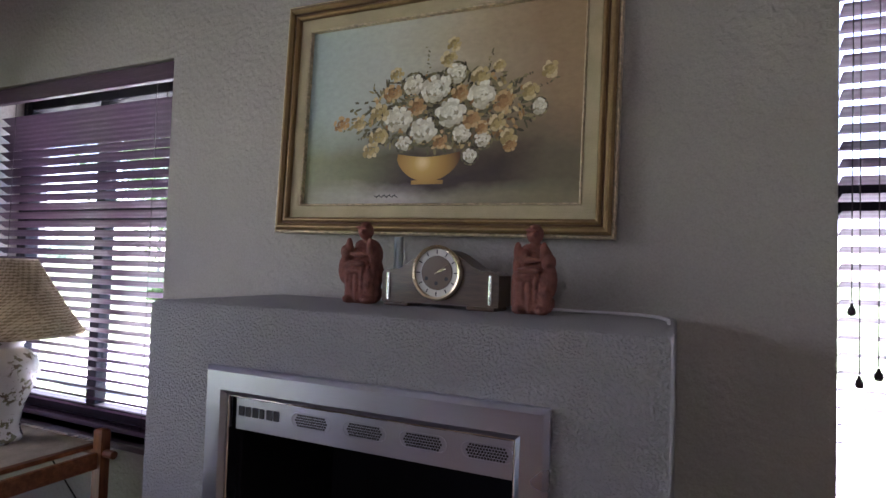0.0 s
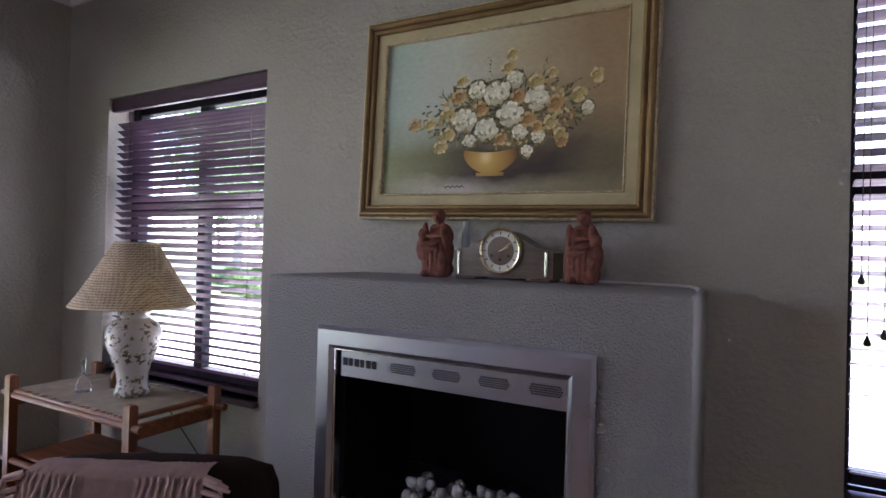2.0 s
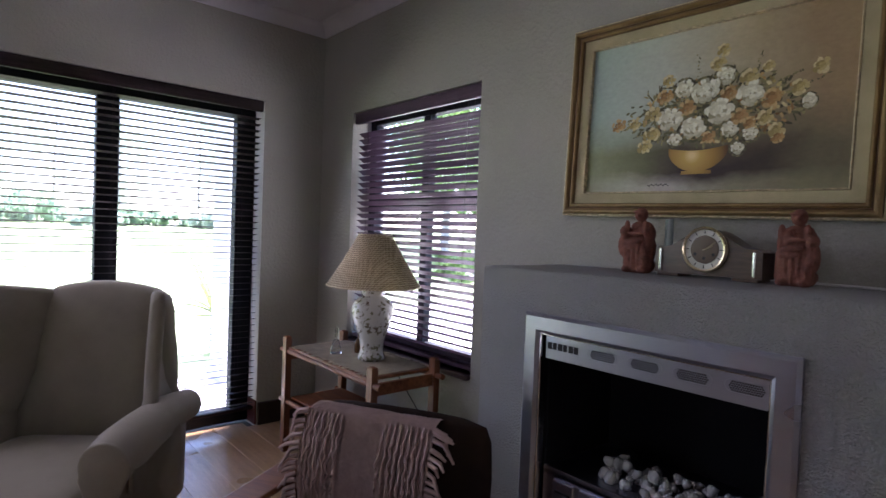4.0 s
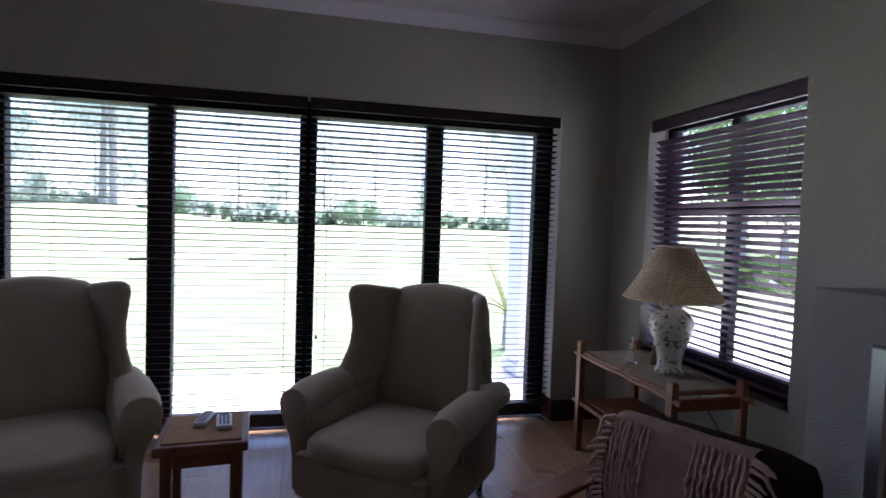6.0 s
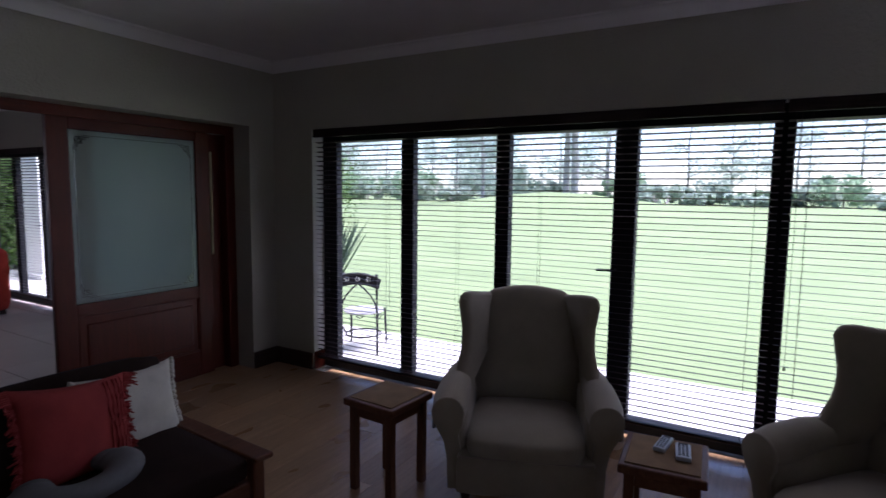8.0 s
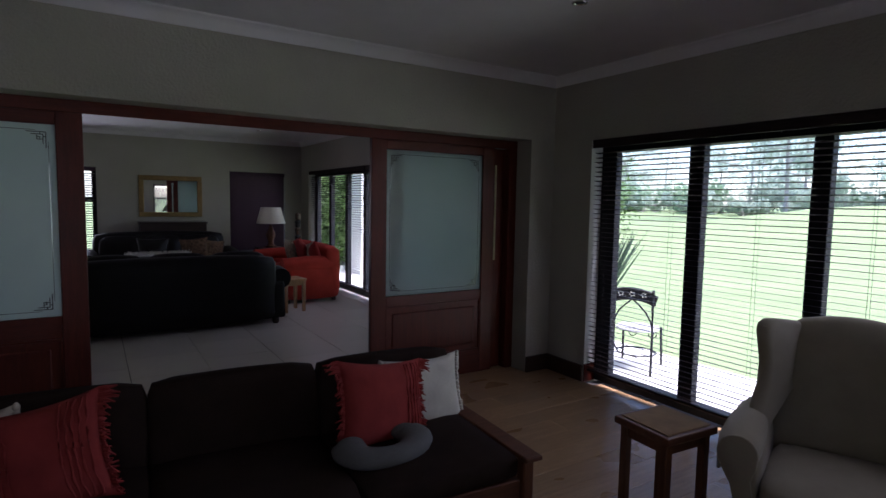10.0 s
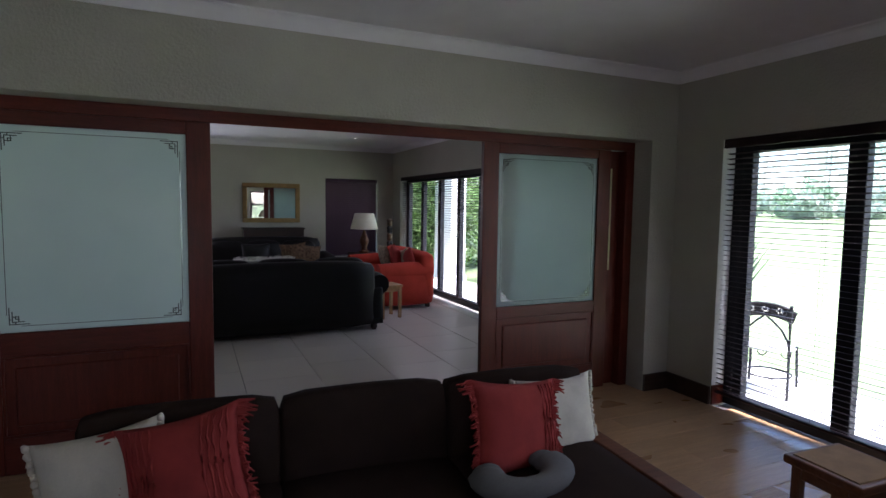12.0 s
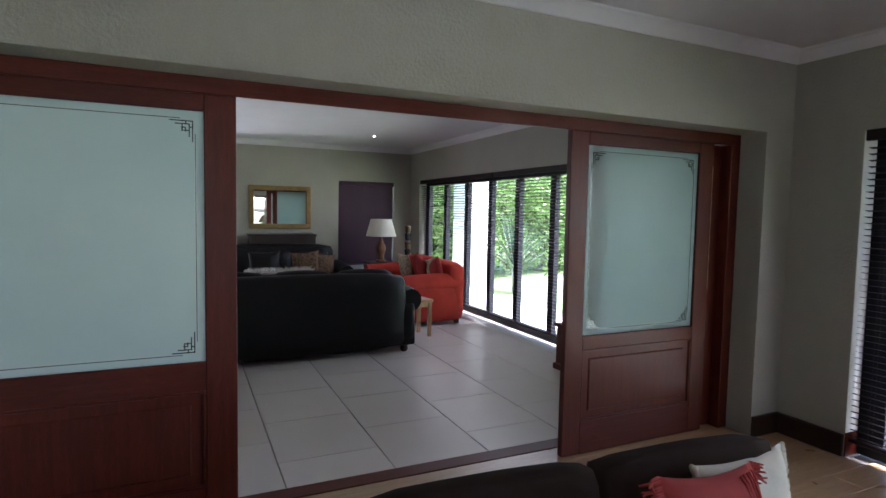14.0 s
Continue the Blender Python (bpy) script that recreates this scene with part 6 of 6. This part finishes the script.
shd = lathe([(0.27, 0.46), (0.185, 0.765)], 40, False)
bmesh.ops.solidify(shd, geom=shd.faces[:], thickness=0.003)
part("shade", shd, SHADEM, fl, "cream fabric shade", 50)
tt = thing("carved_totem", "tall black and brown carved ornament by the wall", "ornament", pose(-2.99, -11.5, 0))
for k in range(9):
    part("segment", lathe([(0.035, 0.0), (0.055, 0.03), (0.05, 0.07), (0.065, 0.11), (0.04, 0.145)], 16), INK if k % 2 else CLOCKW, tt, "", 50, pose(0, 0, 0.148 * k))
ps = thing("wooden_stool", "small honey-coloured wooden stool beside the sofas", "stool", pose(-1.88, -8.35, 0, 0, 0, 8))
part("seat", box((-0.17, -0.17, 0.44), (0.17, 0.17, 0.475), 0.006, 2), PINE, ps)
for x in (-0.135, 0.135):
    for y in (-0.135, 0.135):
        part("leg", box((x - 0.022, y - 0.022, 0), (x + 0.022, y + 0.022, 0.44), 0.004, 1), PINE, ps)
part("apron", box((-0.113, -0.145, 0.38), (0.113, -0.125, 0.44), 0.002, 1), PINE, ps)
part("apron", box((-0.113, 0.125, 0.38), (0.113, 0.145, 0.44), 0.002, 1), PINE, ps)
kb = thing("wooden_chest", "low dark wooden chest beside the doorway", "chest", pose(-2.92, -6.2, 0))
part("carcass", box((-0.25, -0.24, 0.06), (0.25, 0.24, 0.44), 0.006, 1), MAHOG, kb)
part("lid", box((-0.27, -0.26, 0.44), (0.27, 0.26, 0.475), 0.008, 2), MAHOG, kb)
part("plinth", box((-0.27, -0.26, 0.0), (0.27, 0.26, 0.06), 0.006, 1), MAHOG, kb)
mr = thing("wall_mirror", "rectangular mirror in a gilt wooden frame", "mirror", pose(-0.75, FY + 0.004, 1.61))
mw, mh = 0.53, 0.375
for lo, hi in (((-mw, 0, mh - 0.085), (mw, 0.04, mh)), ((-mw, 0, -mh), (mw, 0.04, -mh + 0.085)), ((-mw, 0, -mh + 0.085), (-mw + 0.085, 0.04, mh - 0.085)), ((mw - 0.085, 0, -mh + 0.085), (mw, 0.04, mh - 0.085))):
    part("frame_rail", box(lo, hi, 0.012, 2), GOLD, mr)
part("mirror_plate", box((-mw + 0.085, 0.004, -mh + 0.085), (mw - 0.085, 0.012, mh - 0.085)), MIRROR, mr, "silvered mirror glass")


def downlight(x, y, lit):
    d = thing("downlight", "small recessed ceiling downlight, " + ("lit" if lit else "off"), "ceiling light", pose(x, y, CZ))
    part("trim_ring", moved(lathe([(0.030, -0.001), (0.046, -0.001), (0.046, -0.006), (0.034, -0.008), (0.030, -0.003)], 24, False), Matrix()), CHROME, d, "", 40)
    part("bulb", moved(lathe([(0.03, -0.002), (0.022, -0.004), (0.004, -0.005)], 20), Matrix()), GLOW if lit else INK, d)


for x, y, lit in ((-1.97, -10.4, True), (-1.94, -8.1, True), (-1.91, -2.9, False)):
    downlight(x, y, lit)

# ---- the garden ----
colm = [(-4.88, 1.56, 0.36, 0.40), (-4.88, -12.75, 0.36, 0.9)]
for x, y, dx, dy in colm:
    c = thing("patio_column", "white plastered square patio column", "column", pose(x + dx / 2, y + dy / 2, -0.05))
    part("shaft", box((-dx / 2, -dy / 2, 0.1), (dx / 2, dy / 2, 3.1), 0.01, 2), COLUMN, c)
    part("plinth", box((-dx / 2 - 0.03, -dy / 2 - 0.03, 0), (dx / 2 + 0.03, dy / 2 + 0.03, 0.1), 0.01, 1), COLUMN, c)


def patio_chair(at):
    c = thing("patio_chair", "black wrought-iron patio chair with flower-pattern back", "garden chair", at)
    for x in (-0.19, 0.19):
        part("leg", tube([(x, -0.2, 0.40), (x * 1.02, -0.23, 0.2), (x * 1.05, -0.25, 0.0)], 0.013), IRON, c, "", 50)
        part("back_post", tube([(x * 1.05, 0.24, 0.0), (x, 0.2, 0.4), (x, 0.23, 0.65), (x * 1.05, 0.27, 0.84)], 0.013), IRON, c, "", 50)
        part("arch_bar", tube([(x, 0.205, 0.43), (x * 0.92, 0.215, 0.52), (x * 0.68, 0.228, 0.61), (x * 0.34, 0.24, 0.68), (x * 0.05, 0.248, 0.73)], 0.009), IRON, c, "curved iron arch bar", 50)
    part("seat", lathe([(0.20, 0.0), (0.215, 0.008), (0.21, 0.018), (0.05, 0.015)], 28), SKY_IRON, c, "round iron seat, sky reflection painted into its grey", 50, pose(0, 0, 0.40))
    for k in range(9):
        part("seat_slat", box((-0.17 + 0.042 * k - 0.014, -0.13, 0.419), (-0.17 + 0.042 * k + 0.014, 0.13, 0.425), 0.002, 1), SKY_IRON, c, "pale metal seat slat")
    for x in (-0.1, 0.1):
        part("scroll", tube([(x + 0.06 * (1 - q / 40) * math.cos(q * 0.35), -0.215, 0.31 + 0.06 * (1 - q / 40) * math.sin(q * 0.35)) for q in range(30)], 0.006, 6), IRON, c, "curled iron scroll", 60)
    bb = []
    for k in range(13):
        u = -1 + k / 6
        bb.append((0.21 * u, 0.262 - 0.01 * u * u, 0.84 - 0.05 * u * u))
    bk = part("back_panel", join(tube(bb, 0.014), tube([(x, y - 0.01, z - 0.10) for x, y, z in bb], 0.013), *[moved(box((-0.019, -0.004, -0.05), (0.019, 0.004, 0.05), 0.002, 1), pose(0.21 * u, 0.252 - 0.01 * u * u, 0.79 - 0.05 * u * u, 0, 15 * u, 0)) for u in [-1 + k / 6 for k in range(13)]]), IRON, c, "", 50)
    for u in (-0.11, 0.0, 0.11):
        part("rosette", join(*[ball((u + 0.021 * math.cos(a), 0.252, 0.785 + 0.021 * math.sin(a)), (0.013, 0.011, 0.013), 8) for a in [radians(72 * q) for q in range(5)]]), CHROME, bk, "pale metal rosette")
    part("ring_brace", tube([(0.19 * math.cos(a), 0.19 * math.sin(a), 0.16) for a in [2 * math.pi * q / 24 for q in range(25)]], 0.009, 6), IRON, c, "", 50)
    return c


patio_chair(pose(-4.16, -4.16, -0.05, 0, 0, -65))
ptb = thing("patio_table", "small black wrought-iron patio table", "garden table", pose(-4.3, -4.9, -0.05))
part("table_top", lathe([(0.34, 0.68), (0.35, 0.69), (0.34, 0.70), (0.05, 0.70)], 32), IRON, ptb, "", 50)
for k in range(3):
    a = radians(120 * k + 20)
    part("leg", tube([(0.30 * math.cos(a), 0.30 * math.sin(a), 0), (0.12 * math.cos(a), 0.12 * math.sin(a), 0.3), (0.26 * math.cos(a), 0.26 * math.sin(a), 0.68)], 0.011), IRON, ptb, "", 50)


def blade(bm, base, ang, lean, length, width, droop):
    prev = None
    d = Vector((math.cos(ang), math.sin(ang), 0))
    side = Vector((-math.sin(ang), math.cos(ang), 0))
    for k in range(6):
        u = k / 5
        p = Vector(base) + d * (length * math.sin(lean) * u) + Vector((0, 0, length * math.cos(lean) * u - droop * u * u))
        w = width * (1 - u) ** 0.7 * (0.6 + 0.4 * min(1, 4 * u)) + 0.001
        a, b, c = bm.verts.new(p + side * w), bm.verts.new(p - side * w), bm.verts.new(p - Vector((0, 0, w * 0.5)))
        if prev:
            bm.faces.new((prev[0], a, c, prev[2]))
            bm.faces.new((prev[2], c, b, prev[1]))
        prev = (a, b, c)


def yucca(label, x, y, z, n, length, m, seed, stem=0.25, lo=0.1, hi=1.25, droop=0.15, width=0.03):
    rn3 = random.Random(seed)
    t = thing("spiky_plant", label, "plant", pose(x, y, z))
    bm = bmesh.new()
    for k in range(n):
        u = k / n
        blade(bm, (0, 0, stem * rn3.uniform(0.7, 1.0)), rn3.uniform(0, 6.28), lo + (hi - lo) * u, length * rn3.uniform(0.8, 1.05), width, droop * rn3.uniform(0.3, 1) * u)
    part("leaves", bm, m, t, "stiff pointed leaves")
    part("stem", cyl((0, 0, 0), (0, 0, stem), 0.07, 0.06), BARK, t)


yucca("blue-green spiky yucca growing beside the patio", -4.95, -5.38, -0.1, 100, 1.15, SPIKE, 1, 0.45, 0.05, 0.62, 0.06, 0.045)
yucca("yellow-green palm fronds beside the column", -6.0, 2.0, -0.1, 14, 0.95, FROND, 2, 0.45, 0.35, 1.2, 0.55, 0.03)
yucca("blue-green spiky yucca growing by the hedge", -5.6, -11.9, -0.1, 70, 1.3, SPIKE, 3, 0.6)


def leaf_cloud(rn3, centres, n, size, flat=1.0):
    """Many small bent leaf quads scattered through overlapping clumps."""
    verts, faces = [], []
    for i in range(n):
        c, r = centres[rn3.randrange(len(centres))]
        d = Vector((rn3.gauss(0, 1), rn3.gauss(0, 1), rn3.gauss(0, 1))).normalized() * r * (rn3.random() ** 0.4)
        p = Vector(c) + Vector((d.x, d.y, d.z * flat))
        a = Vector((rn3.gauss(0, 1), rn3.gauss(0, 1), rn3.gauss(0, 0.6))).normalized()
        b = a.cross(Vector((rn3.gauss(0, 1), rn3.gauss(0, 1), rn3.gauss(0, 1)))).normalized()
        s = size * rn3.uniform(0.6, 1.3)
        k = len(verts)
        verts += [p - a * s, p - b * s * 0.45, p + a * s, p + b * s * 0.45 + Vector((0, 0, -0.15 * s))]
        faces.append((k, k + 1, k + 2, k + 3))
    return verts, faces


def leaf_part(name, rn3, centres, n, size, m, parent, label="", flat=1.0):
    me = bpy.data.meshes.new(name)
    v, f = leaf_cloud(rn3, centres, n, size, flat)
    me.from_pydata(v, [], f)
    me.materials.append(m)
    ob = new(name, me)
    ob.parent = parent
    return ob


def pine(x, y, h, seed, spread=2.6, leaves=2600, lean=0.0, m=None, low=0.16, girth=0.15):
    rn3 = random.Random(seed)
    t = thing("pine_tree", "tall thin pine with a high open crown", "tree", pose(x, y, ground_height(x, y) - 0.1), "trees beyond the lawn")
    pts, r = [], []
    for k in range(8):
        u = k / 7
        pts.append((lean * u * u + 0.15 * rn3.gauss(0, 1) * u, 0.15 * rn3.gauss(0, 1) * u, h * u))
        r.append(girth * (1 - 0.75 * u))
    part("trunk", tube(pts, r, 8), BARK, t, "", 60)
    cs = []
    for k in range(20):
        u = rn3.uniform(low, 1.0)
        i = min(6, int(u * 7))
        p = Vector(pts[i]).lerp(Vector(pts[i + 1]), u * 7 - i)
        a = rn3.uniform(0, 6.28)
        L = spread * rn3.uniform(0.5, 1.1) * (1.15 - 0.5 * abs(u - 0.7))
        e = p + Vector((L * math.cos(a), L * math.sin(a), rn3.uniform(-0.3, 1.6)))
        part("limb", tube([p, p.lerp(e, 0.5) + Vector((0, 0, 0.2)), e], [0.07, 0.05, 0.02], 5), BARK, t)
        cs.append((e, rn3.uniform(1.3, 2.8)))
        cs.append((p.lerp(e, 0.6), rn3.uniform(0.8, 1.5)))
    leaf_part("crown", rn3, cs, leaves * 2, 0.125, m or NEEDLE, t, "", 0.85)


def shrub(x, y, w, h, seed, leaves=1500, m=None, size=0.16, label="rounded green shrub at the edge of the lawn", z=None):
    rn3 = random.Random(seed)
    t = thing("shrub", label, "bush", pose(x, y, (ground_height(x, y) if z is None else z) - 0.05), "shrubs")
    cs = [((rn3.uniform(-w, w), rn3.uniform(-w, w) * 0.6, h * rn3.uniform(0.25, 0.8)), h * rn3.uniform(0.22, 0.4)) for _ in range(12)]
    leaf_part("foliage", rn3, cs, leaves, size, m or LEAF, t)
    for k in range(4):
        part("stem", tube([(0.1 * k - 0.15, 0, 0), (rn3.uniform(-w, w) * 0.4, rn3.uniform(-0.3, 0.3), h * 0.35), (rn3.uniform(-w, w) * 0.7, rn3.uniform(-0.3, 0.3), h * 0.6)], [0.06, 0.045, 0.02], 5), BARK, t)


rt = random.Random(21)
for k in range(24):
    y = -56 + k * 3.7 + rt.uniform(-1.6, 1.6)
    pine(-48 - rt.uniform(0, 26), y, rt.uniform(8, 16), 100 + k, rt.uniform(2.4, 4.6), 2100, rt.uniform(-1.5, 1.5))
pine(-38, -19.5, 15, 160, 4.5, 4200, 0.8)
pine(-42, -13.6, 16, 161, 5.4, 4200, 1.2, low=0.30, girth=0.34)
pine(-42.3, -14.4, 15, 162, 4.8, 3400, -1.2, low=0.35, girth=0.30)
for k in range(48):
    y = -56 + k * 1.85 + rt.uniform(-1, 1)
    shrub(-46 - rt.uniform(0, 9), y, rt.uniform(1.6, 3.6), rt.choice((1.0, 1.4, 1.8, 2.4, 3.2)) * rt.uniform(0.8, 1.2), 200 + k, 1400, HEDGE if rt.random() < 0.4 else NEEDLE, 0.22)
for k in range(13):
    shrub(-3.9 - 1.15 * k, -14.2 - 0.25 * k + rt.uniform(-0.4, 0.4), 1.0, rt.uniform(2.8, 4.6), 300 + k, 5200, LEAF, 0.085, "dense tall garden hedge shrub with bright leaves", -0.1)
for x, y in ((-10.5, 10.6), (-12.5, 12.0), (-15.0, 13.8), (-17.0, 16.0)):
    shrub(x, y, 1.3, 0.6 + 0.1 * (x % 2), int(340 + x), 2600, LEAF, 0.09, "low leafy green garden shrub beyond the path", -0.1)
for k, (x, y) in enumerate(((-14.5, 14.5), (-18, 16), (-21, 18.5), (-24, 21), (-18, 21), (-29, 24))):
    pine(x, y, 7.5 + (k % 3), 180 + k, 2.2, 1700, 0.3, LEAF, 0.3)


# ---- floor boards and tiles, piece by piece ----
def piece(lx, ly, lz, bev):
    """A slab with its top edges eased."""
    bm = box((-lx / 2, -ly / 2, -lz), (lx / 2, ly / 2, 0))
    bmesh.ops.bevel(bm, geom=[e for e in bm.edges if all(v.co.z > -1e-5 for v in e.verts)], offset=bev, segments=1, affect="EDGES")
    return bm


fl1 = tagged(thing("floor", "brown oiled wooden floor boards", "floor"), kind="structure")
BW, BL = 0.196, 1.80
boards = {}
row, y = 0, PY + 0.125
while y < NY - 0.01:
    w = min(BW, NY - y)
    x = WX - 0.09 - (row * 0.63) % BL
    while x < EX:
        a, b = max(x, WX - 0.09 if W1[0] < y < W1[1] - BW else WX), min(x + BL, EX)
        if b - a > 0.05:
            key = (round(b - a, 3), round(w, 3))
            if key not in boards:
                boards[key] = mesh_of(piece(b - a - 0.0014, w - 0.0014, 0.02, 0.001), "board", PLANK, 0)
            ob = new("board", boards[key])
            ob.parent = fl1
            ob.matrix_basis = pose((a + b) / 2, y + w / 2, random.uniform(-0.0008, 0.0))
        x += BL
    y += BW
    row += 1

fl2 = tagged(thing("floor_next_room", "pale stone floor tiles with dark joints", "floor"), kind="structure")
TXP, TYP = 0.655, 0.69
tiles = {}
x = 0.26 - TXP * 6
while x < EX:
    y = -4.955 + (TYP / 2 if round((x - 0.26) / TXP) % 2 else 0)
    while y > FY:
        a, b, c, d = max(x, WX - 0.09), min(x + TXP, EX), max(y - TYP, FY), min(y, -4.955)
        if b - a > 0.03 and d - c > 0.03:
            key = (round(b - a, 3), round(d - c, 3))
            if key not in tiles:
                tiles[key] = mesh_of(piece(b - a - 0.007, d - c - 0.004, 0.014, 0.0015), "tile", TILE, 0)
            ob = new("tile", tiles[key])
            ob.parent = fl2
            ob.matrix_basis = pose((a + b) / 2, (c + d) / 2, random.uniform(-0.0008, 0.0))
        y -= TYP
    x += TXP
